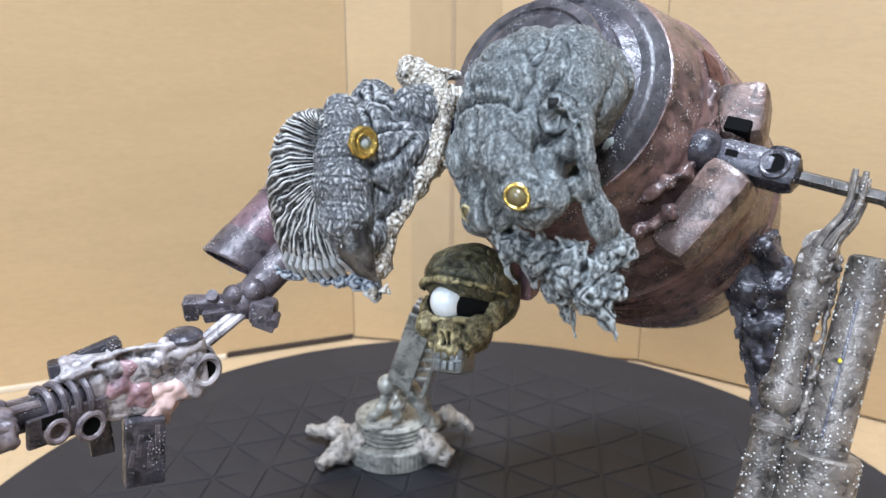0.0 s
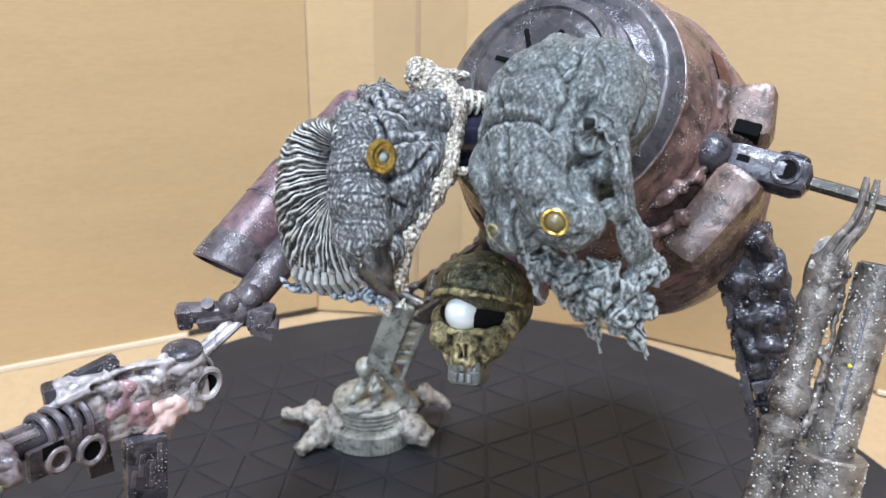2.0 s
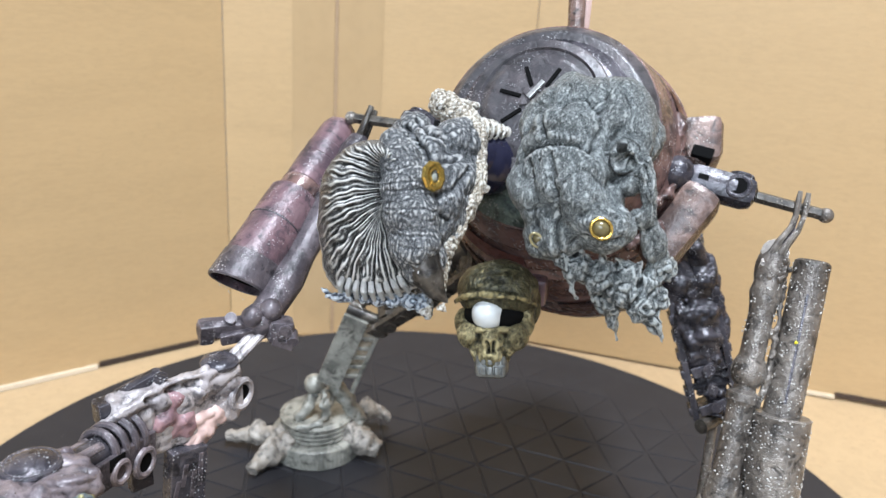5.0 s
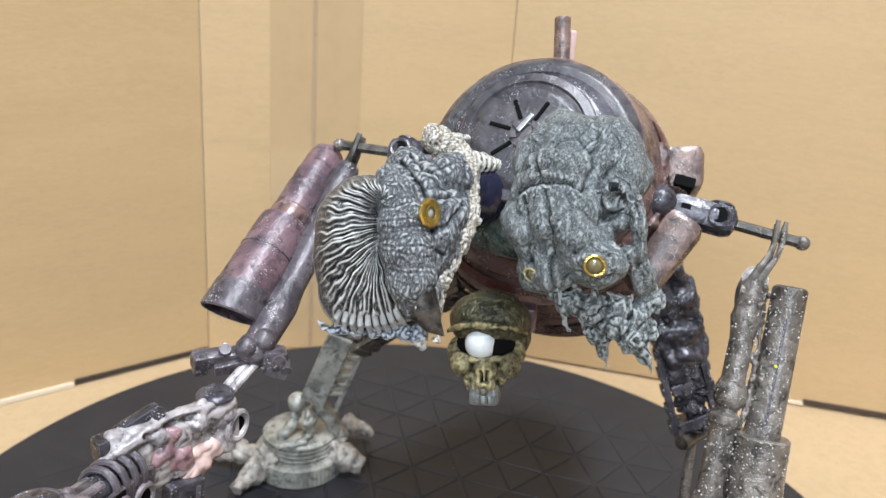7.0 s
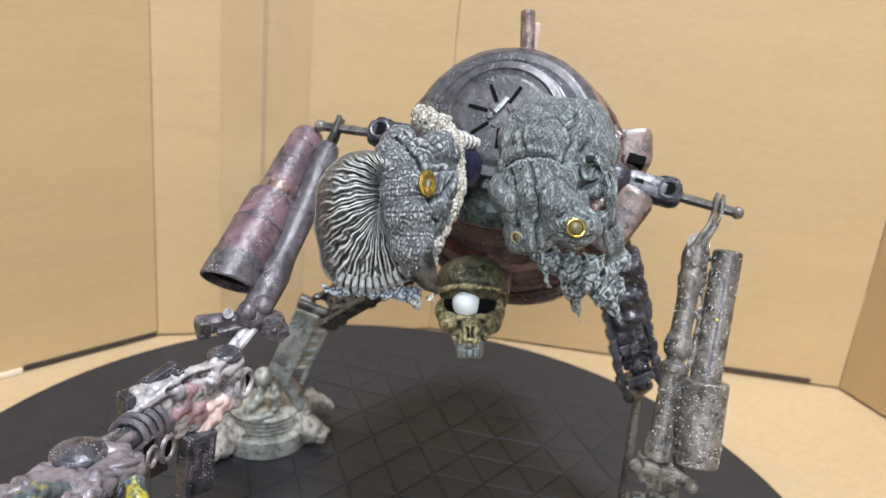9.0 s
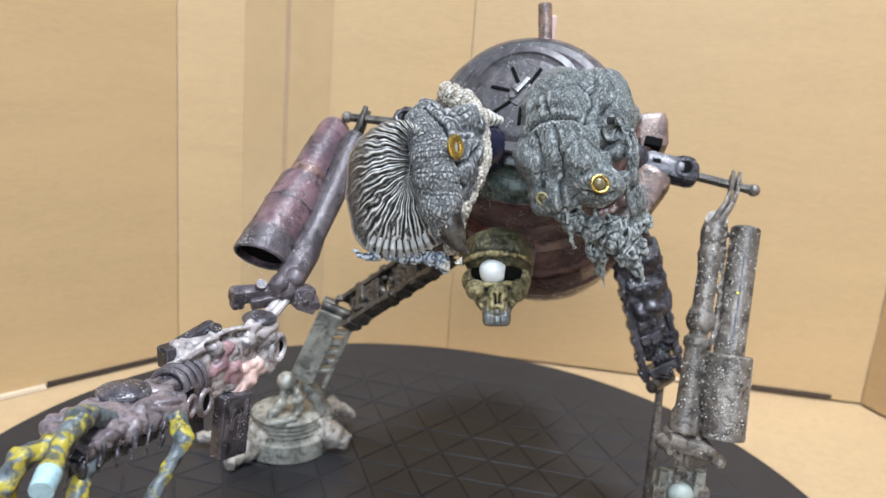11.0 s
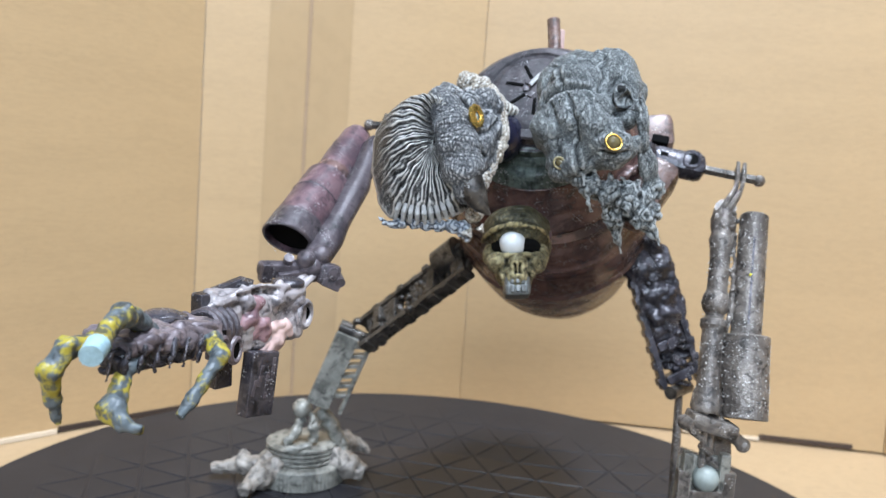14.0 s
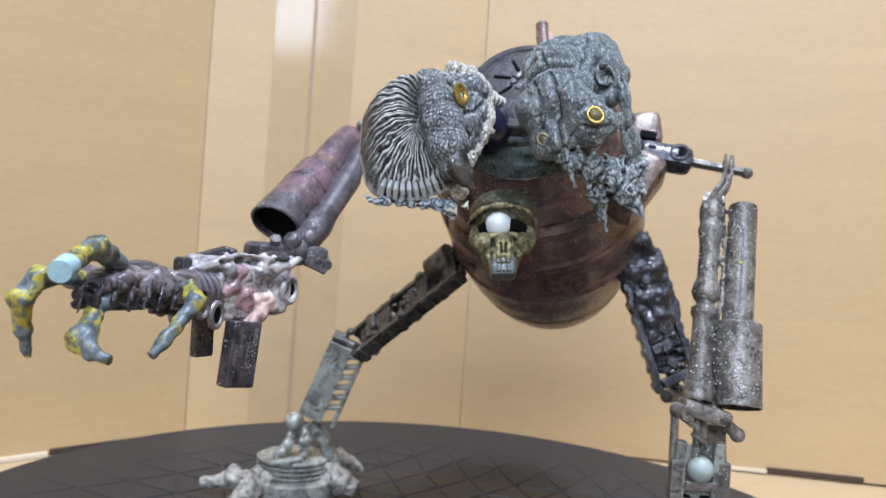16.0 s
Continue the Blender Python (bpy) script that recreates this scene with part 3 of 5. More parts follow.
bead = part("side_bead", bm, PUTTY, body, "grey-green bead in the body's opening")
bm = bmesh.new()
torus(bm, (35, -51, 153), (0.1, -1, 0.3), 5.6, 0.9)
part("bead_ring", bm, BLACKENED, bead)
bm = bmesh.new()
ball(bm, (2, -40, 154), 8.5)
tube(bm, [(10, -38, 156), (-10, -46, 156)], [7, 5], 20)
part("neck_ball", bm, plain("glossy_blue_black", (0.018, 0.018, 0.035), 0.14, 0.1, 0.6, 4), body, "glossy blue-black neck joint")


# ---- heads: each in a frame of its own, x across, y up, z to the front; millimetres ----
def head_frame(x, y, z):
    return pose(x * MM, y * MM, z * MM, 71.9, -5.3, -24.65)


def world_pts(m, pts):
    return [tuple((m @ V(*p)) / MM) for p in pts]


# the large grey head
H2 = head_frame(15.5, -76.5, 159.3) @ Matrix(((1, -0.105, 0, -3.2 * MM), (0, 1, 0, -0.4 * MM), (0, 0, 1, 1.0 * MM), (0, 0, 0, 1)))
bm = bmesh.new()
for x, y, z, r, sq in ((0.5, 9.0, -3.5, 14.6, (1.0, 0.98, 0.95)), (9.2, 11.8, -2.5, 11.6, (0.95, 1.02, 1)), (-7.2, -4.0, 0.0, 9.6, (1, 1.2, 1)), (-1.0, -3.5, 5.0, 9.6, (1, 1.2, 1)),
                       (3.2, -11.0, 8.6, 6.6, (1.1, 0.95, 1)), (-9.6, -13.5, 1.0, 5.6, (1, 1.1, 1)), (-6.0, -12.0, 5.0, 5.4, (1, 1.2, 1)), (9.5, 2.5, 5.5, 5.6, (0.9, 1.3, 1)),
                       (-2.0, 12.0, 6.5, 6.0, (1.4, 0.8, 0.8)), (9.0, 21.0, -4.0, 5.0, (1.3, 0.7, 1)), (15.6, 10.5, -2.0, 5.0, (0.8, 1.3, 1)), (2.5, 15.0, -12.0, 11.5, (1, 1, 1)), (10.0, 14.5, -12.0, 10.0, (1, 1, 1)), (-2.5, 1.5, 1.0, 12.2, (1, 1.1, 1)), (0.0, -6.5, 4.2, 9.0, (1, 1.1, 1))):
    ball(bm, (x, y, z), r, H2, 24, sq)
torus(bm, (10.2, 4.0, 11.2), (0.35, 0.05, 1), 2.1, 0.75, m=H2)
tube(bm, [(12.5, 3, 10), (13.6, -3, 9), (14.2, -9, 6), (15.8, -15, 1), (16.2, -20, -2.5)], [2.4, 2.0, 2.1, 2.5, 3.0], 10, m=H2)
tube(bm, [(10.5, -8, 8), (12.6, -13, 4), (13.8, -19, 0), (12.5, -24, -1)], [1.8, 1.4, 1.6, 2.2], 10, m=H2)
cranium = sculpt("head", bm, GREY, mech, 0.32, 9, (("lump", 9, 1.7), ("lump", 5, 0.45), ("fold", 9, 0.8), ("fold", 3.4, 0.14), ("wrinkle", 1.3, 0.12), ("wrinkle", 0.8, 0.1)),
                 ((world_pts(H2, [(-13.5, 4.5, 6), (-7.3, 7.0, 10), (0.6, 6.6, 13), (3.4, 5.2, 14), (6.0, 7.5, 13), (9.3, 8.6, 11)]), 0.89, 1.29),
                  (world_pts(H2, [(3.4, 5.2, 14), (5.6, 10, 12), (5.8, 14.5, 10), (3.0, 18.0, 8), (-2.0, 18.5, 8), (-7.5, 15.0, 8), (-7.6, 7.2, 10)]), 0.83, 1.01),
                  (world_pts(H2, [(5.8, 14.5, 10), (7.0, 20.0, 6), (6.5, 24.0, 0)]), 0.83, 0.88),
                  (world_pts(H2, [(-6.4, 4.0, 10), (-5.5, -4.8, 11), (-6.9, -13.0, 9), (-6.0, -17.5, 6)]), 1.03, 1.29),
                  (world_pts(H2, [(-10.8, 3.0, 7), (-10.2, -5.0, 8), (-11.5, -11.0, 6)]), 0.83, 0.74),
                  (world_pts(H2, [(-1.5, 4.0, 14), (-1.0, -3.0, 15), (-2.4, -9.0, 14)]), 0.97, 0.55),
                  (world_pts(H2, [(8.2, 1.5, 12), (7.8, -2.5, 12), (7.4, -6.5, 12)]), 1.78, 2.25),
                  (world_pts(H2, [(-1.5, -15.5, 13), (2.5, -16.8, 14), (7.0, -14.5, 13)]), 0.97, 1.08),
                  (world_pts(H2, [(-1.2, -9.5, 14), (2.5, -8.0, 15), (6.2, -9.5, 14)]), 0.83, 0.61),
                  (world_pts(H2, [(10.2, 4.0, 12), (10.3, 4.0, 9)]), 2.07, 2.05)),
                 "dry-brushed grey elongated creature head")
bm = bmesh.new()
for x, y, z, r in ((-3.0, -20.5, 1.5, 4.2), (2.0, -22.5, 1.0, 4.4), (6.5, -25.0, 0.0, 4.6), (10.5, -29.0, -1.5, 4.2), (3.5, -28.5, -4.0, 3.6), (12.5, -24.5, -2.0, 3.8), (16.4, -20.0, -3.0, 3.8), (-5.5, -17.5, 1.5, 3.6), (14.5, -27.5, -3.0, 3.4), (8.0, -21.5, 0.5, 3.4)):
    ball(bm, (x, y, z), r, H2, 16)
tube(bm, [(11, -29, -1.5), (13.5, -33, -2.5), (15.2, -38, -3.2)], [3.2, 2.2, 0.4], 10, m=H2)
tube(bm, [(4, -29, -5), (4.5, -33.5, -8), (5.3, -38.5, -10)], [3.0, 1.9, 0.4], 10, m=H2)
for k in range(0, 9, 2):
    x = -6 + k * 2.1
    tube(bm, [(x, -15.5 - 0.4 * k, 5 - 0.35 * k), (x + 0.8, -19 - 0.6 * k, 5.4 - 0.5 * k), (x + 1.6 + 0.8 * math.sin(k * 2), -24 - 0.5 * k, 3.5 - 0.5 * k), (x + 2.4, -28 - 0.6 * k, 0.5 - 0.4 * k)],
         [1.0, 0.9, 1.1, 0.7], 8, m=H2)
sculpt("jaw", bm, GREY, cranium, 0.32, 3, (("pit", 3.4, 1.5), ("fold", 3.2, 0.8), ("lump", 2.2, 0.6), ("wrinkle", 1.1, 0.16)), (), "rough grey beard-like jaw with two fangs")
for (x, y, z), n, name in (((2.6, -12.2, 15.0), (0.1, -0.15, 1), "golden_eye"), ((-11.4, -14.6, 5.6), (-0.5, -0.35, 0.8), "small_eye")):
    bm = bmesh.new()
    k = 1.0 if name == "golden_eye" else 0.75
    torus(bm, (x, y, z), n, 2.15 * k, 0.38 * k, m=H2, k=10)
    eye = part(name, bm, GOLD if k == 1.0 else BRASS, cranium, "gold-ringed eye")
    bm = bmesh.new()
    ball(bm, Vector((x, y, z)) - Vector(n).normalized() * 1.1, 2.0 * k, H2)
    part("lens", bm, EYEDARK, eye)

# the head with the gill fan
H1 = head_frame(-32.6, -57.9, 145.4) @ Matrix.Diagonal((1.05, 1.08, 1.05, 1))
PX = 0.152


def outline(deg):
    a = [0, 30, 60, 90, 120, 150, 180, 210, 235, 270, 300, 330, 360]
    r = [70, 76, 96, 114, 122, 121, 112, 118, 132, 119, 118, 90, 70]
    return float(np.interp(deg % 360, a, r)) * PX


bm = bmesh.new()
NA, NV = 420, 30
fan_grid = []
for i in range(NA):
    th = 2 * math.pi * i / NA
    up = math.sin(th)
    start = Vector((0.3, 0.0, 0)).lerp(Vector((2.4, 10.5, 0)), 0.5 + 0.5 * up)
    reach = outline(math.degrees(th)) * (1 + 0.07 * noise.noise(Vector((math.cos(th) * 2, up * 2, 5))))
    end = Vector((math.cos(th) * reach, up * reach, 0))
    low = max(0.0, -up - 0.25) / 0.75
    ridge = math.cos(th * 29 + 1.2 * math.sin(th * 3) + 0.9 * noise.noise(Vector((th * 3, 0, 0))))
    row = []
    for j in range(NV + 1):
        v = j / NV
        p = start.lerp(end, v)
        dome = 9.2 - 6.2 * math.exp(-(v / 0.2) ** 2) - 14.0 * max(0.0, v - 0.45) ** 2 / 0.3
        recess = 4.0 - 3.6 * v + 2.2 * math.sin(v * math.pi) - 3.0 * max(0, v - 0.8) / 0.2
        z = dome * (1 - low) + recess * low
        depth = (0.7 + 0.3 * low) * min(1.0, 4 * v + 0.2) * (1.0 - 0.55 * max(0, v - 0.6) / 0.4)
        w = noise.noise(Vector((p.x * 0.5, p.y * 0.5, 3.0)))
        wave = 2.6 * noise.noise(Vector((p.x * 0.35, p.y * 0.35, 9.0)))
        ridge = (math.cos(th * 29 + 1.2 * math.sin(th * 3) + wave) * 0.75 + 0.4 * math.cos(th * 63 + 2 * wave)) * (0.8 + 0.7 * noise.noise(Vector((p.x * 0.6, p.y * 0.6, 20))))
        z += depth * ridge + 0.35 * w
        row.append(bm.verts.new(H1 @ V(2.4 + p.x * (1 - 0.02 * w), p.y, z)))
    back = end * 0.8
    row.append(bm.verts.new(H1 @ V(2.4 + back.x, back.y, -9.0)))
    fan_grid.append(row)
hub = bm.verts.new(H1 @ V(-1, 2, -11))
for i in range(NA):
    a, b = fan_grid[i], fan_grid[(i + 1) % NA]
    for j in range(NV + 1):
        bm.faces.new((a[j], b[j], b[j + 1], a[j + 1]))
    bm.faces.new((a[NV + 1], b[NV + 1], hub))
bmesh.ops.holes_fill(bm, edges=[e for e in bm.edges if e.is_boundary])
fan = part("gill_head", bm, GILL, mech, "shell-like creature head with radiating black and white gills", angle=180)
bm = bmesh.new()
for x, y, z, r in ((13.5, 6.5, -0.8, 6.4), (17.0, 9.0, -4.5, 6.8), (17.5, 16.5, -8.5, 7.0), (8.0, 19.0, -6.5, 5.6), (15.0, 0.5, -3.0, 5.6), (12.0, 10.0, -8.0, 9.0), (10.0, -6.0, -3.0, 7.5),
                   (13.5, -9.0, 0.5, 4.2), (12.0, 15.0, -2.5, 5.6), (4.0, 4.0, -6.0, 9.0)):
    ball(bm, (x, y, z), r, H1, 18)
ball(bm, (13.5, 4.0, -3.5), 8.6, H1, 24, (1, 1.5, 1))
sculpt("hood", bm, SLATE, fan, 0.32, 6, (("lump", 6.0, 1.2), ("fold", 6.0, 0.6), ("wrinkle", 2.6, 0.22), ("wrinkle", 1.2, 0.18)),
       ((world_pts(H1, [(6, 21, 2), (10, 16, 5), (15, 12, 5), (19, 13, 1)]), 0.8, 1.7), (world_pts(H1, [(10, 24, -1), (13, 19, 3), (18, 17, 0)]), 0.7, 1.4),
        (world_pts(H1, [(15.5, 4, 5), (19, 6, 2), (20.5, 10, -2)]), 0.8, 1.0), (world_pts(H1, [(14.5, 1, 5), (18, -1, 2)]), 0.6, 0.8)), "smooth slate-grey hood")
bm = bmesh.new()
FRILL = ((14.5, 26.0, -13.0, 3.6), (17.5, 24.5, -12.4, 4.6), (20.5, 20.5, -12.0, 4.6), (21.8, 15.0, -10.0, 4.0), (22.2, 9.0, -7.6, 3.6), (21.0, 3.5, -6.0, 3.3), (18.6, -2.0, -4.0, 2.8), (16.8, -6.5, -2.6, 2.4), (15.9, -11.0, -2.2, 2.2), (15.0, -16.5, -3.2, 2.6))
tube(bm, [q[:3] for q in FRILL], [q[3] for q in FRILL], 16, m=H1)
for x, y, z, r in FRILL[::3]:
    ball(bm, (x - 0.6, y + 0.8, z + 0.5), r * 1.08, H1, 16)
for x, y, z in ((17.0, 27.5, -11.0), (12.5, 27.0, -13.0), (23.6, 12.0, -6.0), (17.0, -18.5, -2.6), (13.4, -19.6, -3.0)):
    tube(bm, [(x - 1.2, y - 2.4, z - 0.6), (x, y, z)], [1.9, 0.5], 8, m=H1)
tube(bm, [(15, 26, -16), (18.5, 28.2, -20), (21.5, 28.4, -22.5)], [3.0, 2.2, 0.6], 10, m=H1)
tube(bm, [(20, 21.5, -16), (25, 22.5, -20), (31.5, 21.6, -25)], [3.2, 2.4, 0.5], 12, m=H1)
tube(bm, [(19, 4, -9), (22, 5.5, -11), (25.5, 7.8, -14)], [2.6, 1.8, 0.4], 10, m=H1)
tube(bm, [(20.5, 9.5, -10), (23.5, 11.0, -12.5)], [2.0, 0.5], 10, m=H1)
sculpt("bone_frill", bm, BONE, fan, 0.34, 3, (("plate", 1.3, 0.32), ("lump", 3.4, 0.9), ("fold", 3.0, 0.35)), (), "cream bone frill with horns")
bm = bmesh.new()
for k in range(7):
    t = k / 6
    torus(bm, (21.5 + 8.5 * t, 22 - 0.2 * t, -17.2 - 6.8 * t), (0.8, 0.0, -0.62), 2.9 - 2.0 * t, 0.35, 16, 6, m=H1)
part("horn_ring", bm, BONE, fan)
bm = bmesh.new()
for x, y, z, r in ((11.0, -19.5, -5.0, 2.6), (8.0, -19.0, -4.0, 2.3), (4.5, -18.8, -3.2, 2.1), (1.0, -18.8, -3.0, 1.9), (-2.5, -18.4, -2.8, 1.8), (-6, -18.0, -2.8, 1.7), (12.2, -21.5, -5.5, 1.8)):
    ball(bm, (x, y, z), r, H1, 14)
tube(bm, [(-5, -18, -2.6), (-8.5, -18.6, -2.2), (-11, -18.0, -2.0), (-12.6, -16.2, -2.0)], [1.8, 1.5, 1.1, 0.25], 10, m=H1)
sculpt("lower_jaw", bm, ICE, fan, 0.36, 2, (("fold", 2.0, 0.6), ("lump", 1.2, 0.3)), (), "blue-white lower jaw with a curved tusk")
for k in range(9):
    a = radians(246 + 6.4 * k)
    p, q = (Vector((math.cos(a), math.sin(a), 0)) * PX * r for r in (96, 124))
    bm = bmesh.new()
    tube(bm, [(p.x, p.y, 1.9), ((p.x + q.x) / 2, (p.y + q.y) / 2, 1.5), (q.x, q.y, -1.2)], [0.6, 0.85, 0.55], 8, m=H1)
    part("gill_tooth", bm, SLATE, fan)
bm = bmesh.new()
torus(bm, (15.4, 8.0, 8.2), (0.82, 0, 0.57), 2.6, 0.8, m=H1, n=9)
torus(bm, (15.7, 8.0, 7.9), (0.82, 0, 0.57), 1.8, 0.5, m=H1, n=9)
eye = part("golden_eye", bm, GOLD, fan, "gold-rimmed eye socket")
bm = bmesh.new()
ball(bm, (14.3, 8.0, 7.0), 1.7, H1)
part("lens", bm, PUTTY, eye)

bm = bmesh.new()
lobe = [(5.2, 15.6, 0.5), (7.4, 11.5, 3.0), (9.0, 6.0, 4.6), (10.2, 0.0, 5.4), (11.2, -6.0, 5.2), (12.8, -11.0, 4.0)]
for (x, y, z), r in zip(lobe, (3.8, 5.0, 5.9, 6.4, 6.0, 4.6)):
    ball(bm, (x, y, z + 1.3), r, H1, 18)
tube(bm, [(x, y, z + 1.3) for x, y, z in lobe], [3.8, 4.9, 5.8, 6.3, 5.9, 4.4], 16, m=H1)
sculpt("side_lobe", bm, SLATE, fan, 0.32, 8, (("lump", 5.5, 0.5), ("wrinkle", 1.0, 0.2)),
       [(world_pts(H1, [(3.0 + 0.35 * k, 11.0 - 1.25 * k, 10.5), (8.5, 12.0 - 1.4 * k + 0.4 * math.sin(k * 2.3), 12.5), (14.5, 12.5 - 1.5 * k, 7.5)]), 0.3, 0.16 + 0.1 * math.sin(k * 1.7)) for k in range(17)], "striped grey side lobe")
bm = bmesh.new()
tube(bm, [(12.6, -9.5, 6.0), (14.2, -13.0, 6.2), (16.2, -16.4, 5.6), (18.6, -18.6, 4.6)], [4.6, 3.8, 2.2, 0.35], 20, m=H1)
sculpt("beak", bm, OILY, fan, 0.32, 3, (("wrinkle", 2.4, 0.15),), (), "dark hooked beak")

# the one-eyed brass skull
H3 = head_frame(-1.2, -62.3, 119.0)
bm = bmesh.new()
ball(bm, (0.8, 6.6, -3.6), 10.4, H3, 28, (1.04, 0.80, 1.0))
ball(bm, (2.5, 3.0, -8.0), 9.6, H3, 24)
for k in range(4):
    rr = 10.6 - 1.2 * k
    tube(bm, [(0.2 + rr * math.sin(a) * (1 - 0.04 * k), 2.6 + 1.9 * k + 3.4 * math.cos(a), -4.6 + (rr + 1.2 - 0.5 * k) * math.cos(a) - 0.5 * k) for a in np.linspace(-1.45, 1.45, 13)], [0.5] + [0.95 - 0.12 * k] * 11 + [0.5], 8, m=H3)
helmet = sculpt("brass_skull", bm, HELMET, mech, 0.34, 3, (("lump", 5, 0.4), ("fold", 5, 0.25), ("wrinkle", 1.6, 0.1)), (), "small brass skull under a dark green-brass helmet")
bm = bmesh.new()
for x, y, z, r, sq in ((-5.8, -4.6, 2.6, 3.2, (1, 1.05, 1)), (6.2, -4.6, 2.0, 3.2, (1, 1.05, 1)), (0.2, -5.2, 3.6, 3.4, (1, 1.2, 0.9)), (0, -9.0, 1.5, 4.6, (1.1, 1, 1)), (-3.2, -8.0, 2.4, 2.6, (1, 1, 1)), (3.4, -8.0, 2.2, 2.6, (1, 1, 1)),
                       (-7.5, -1.5, -1.0, 2.6, (1, 1.4, 1)), (8.2, -1.5, -1.5, 2.6, (1, 1.4, 1)), (0, -5, -5, 7.0, (1, 1, 1))):
    ball(bm, (x, y, z), r, H3, 16, sq)
tube(bm, [(7 * math.sin(a) - 0.2, -2.2 - 0.8 * math.cos(a), -0.8 + 6.2 * math.cos(a)) for a in np.linspace(-1.2, 1.2, 9)], 1.0, 8, m=H3)
sculpt("face", bm, BRASS, helmet, 0.32, 2, (("lump", 2.6, 0.45), ("pit", 1.8, 0.25)),
       ((world_pts(H3, [(-0.9, -6.2, 6.5), (-0.5, -8.2, 6.0)]), 0.55, 1.6), (world_pts(H3, [(1.1, -6.2, 6.5), (0.7, -8.2, 6.0)]), 0.55, 1.6), (world_pts(H3, [(-4, -8.5, 5), (-3.6, -11, 4)]), 0.8, 0.8), (world_pts(H3, [(4, -8.5, 5), (3.6, -11, 4)]), 0.8, 0.8)),
       "cracked brass face with cheekbones and nose pits")
bm = bmesh.new()
box(bm, (0, -12.3, 0.4), (8.2, 6.0, 8.5), bevel=1.6, m=H3)
jaw = part("skull_jaw", bm, TOOTH, helmet, "grey metal jaw with teeth")
for row_y in (-10.6, -13.2):
    for k in range(5):
        bm = bmesh.new()
        a = (k - 2) * 0.36
        box(bm, (4.6 * math.sin(a), row_y, 0.6 + 4.5 * math.cos(a)), (1.3, 2.2, 1.2), x=(math.cos(a), 0, -math.sin(a)), y=(0, 1, 0), bevel=0.35, m=H3)
        part("tooth", bm, TOOTH, jaw)
bm = bmesh.new()
ball(bm, (0.2, 0.6, -1.0), 7.0, H3, 20, (1.15, 0.6, 1.0))
part("eye_socket", bm, PIT_SHADE, helmet, "black eye opening")
bm = bmesh.new()
ball(bm, (-0.9, 1.0, 3.0), 4.3, H3, 32)
part("bead_eye", bm, PEARL, helmet, "milky white bead eye")
bm = bmesh.new()
tube(bm, [(9, -50, 124), (4, -58, 122)], [5.5, 4.5], 14)
box(bm, (14, -50, 121), (9, 7, 8), x=(1, -0.5, 0), bevel=1.5)
part("skull_mount", bm, MAUVE_PALE, helmet)


# ---- limbs ----
def rail_leg(parent, p, q, width, depth, mat, side, n=7, seed=0):
    """A lattice limb: two rails with rungs, greeble blocks and pins between them."""
    rng = random.Random(seed)
    p, q = Vector(p), Vector(q)
    d = (q - p).normalized()
    s = Vector(side)
    s = (s - d * s.dot(d)).normalized()
    f = d.cross(s)
    length = (q - p).length
    for sgn in (-1, 1):
        bm = bmesh.new()
        box(bm, (p + q) / 2 + s * sgn * width / 2, (length, 2.4, depth * 0.8), x=d, y=s, bevel=0.5)
        for k in range(n):
            box(bm, p + d * length * (k + 0.5) / n + s * sgn * (width / 2 + 0.6), (length / n * 0.45, 2.8, depth * rng.uniform(0.5, 1.0)), x=d, y=s, bevel=0.4)
        rail = part("rail", bm, mat, parent)
    bm = bmesh.new()
    for k in range(n):
        if k % 3 != 1:
            box(bm, p + d * length * (k + 0.5) / n - f * depth * 0.12, (length / n * 0.96, width * rng.uniform(0.7, 0.95), depth * rng.uniform(0.35, 0.6)), x=d, y=s, bevel=0.7)
    sculpt("core", bm, mat, parent, 0.6, 1, (("fold", 2.4, 0.8), ("lump", 1.6, 0.5), ("pit", 3.0, 0.7)))
    for k in range(n):
        c = p + d * length * (k + 0.35) / n
        bm = bmesh.new()
        kind = rng.random()
        if kind < 0.45:
            tube(bm, [c - s * width / 2 + f * rng.uniform(-2, 2), c + s * width / 2 + f * rng.uniform(-2, 2)], rng.uniform(1.0, 1.9), 10)
        elif kind < 0.75:
            box(bm, c, (length / n * 0.55, width * 0.8, depth * rng.uniform(0.6, 1.1)), x=d + s * rng.uniform(-0.3, 0.3), y=s, bevel=0.6)
        else:
            torus(bm, c, f, width * 0.3, 1.3)
            tube(bm, [c - s * width / 2, c + s * width / 2], 1.0, 8)
        part("rung", bm, mat, parent)
        bm = bmesh.new()
        tube(bm, [c + f * depth * 0.35, c + f * depth * 0.62], rng.uniform(1.2, 2.1), 10)
        ball(bm, c + f * depth * 0.5 + s * rng.uniform(-3, 3) + d * 2, rng.uniform(0.9, 1.6), seg=10)
        part("bolt", bm, mat, parent)
        bm = bmesh.new()
        c2 = c + d * length / n * 0.45 + s * rng.uniform(-0.25, 0.25) * width
        for _ in range(5):
            ball(bm, c2 + s * rng.uniform(-0.4, 0.4) * width + f * rng.uniform(-0.5, 0.5) * depth + d * rng.uniform(-2.5, 2.5), rng.uniform(1.2, 2.6), seg=10)
        tube(bm, [c2 - s * width * 0.4 - d * 3 + f * 3, c2 + s * width * 0.4 + d * 2 + f * 3], rng.uniform(1.0, 1.6), 8)
        sculpt("casting", bm, mat, parent, 0.7, 2, (("fold", 3.5, 0.9),))


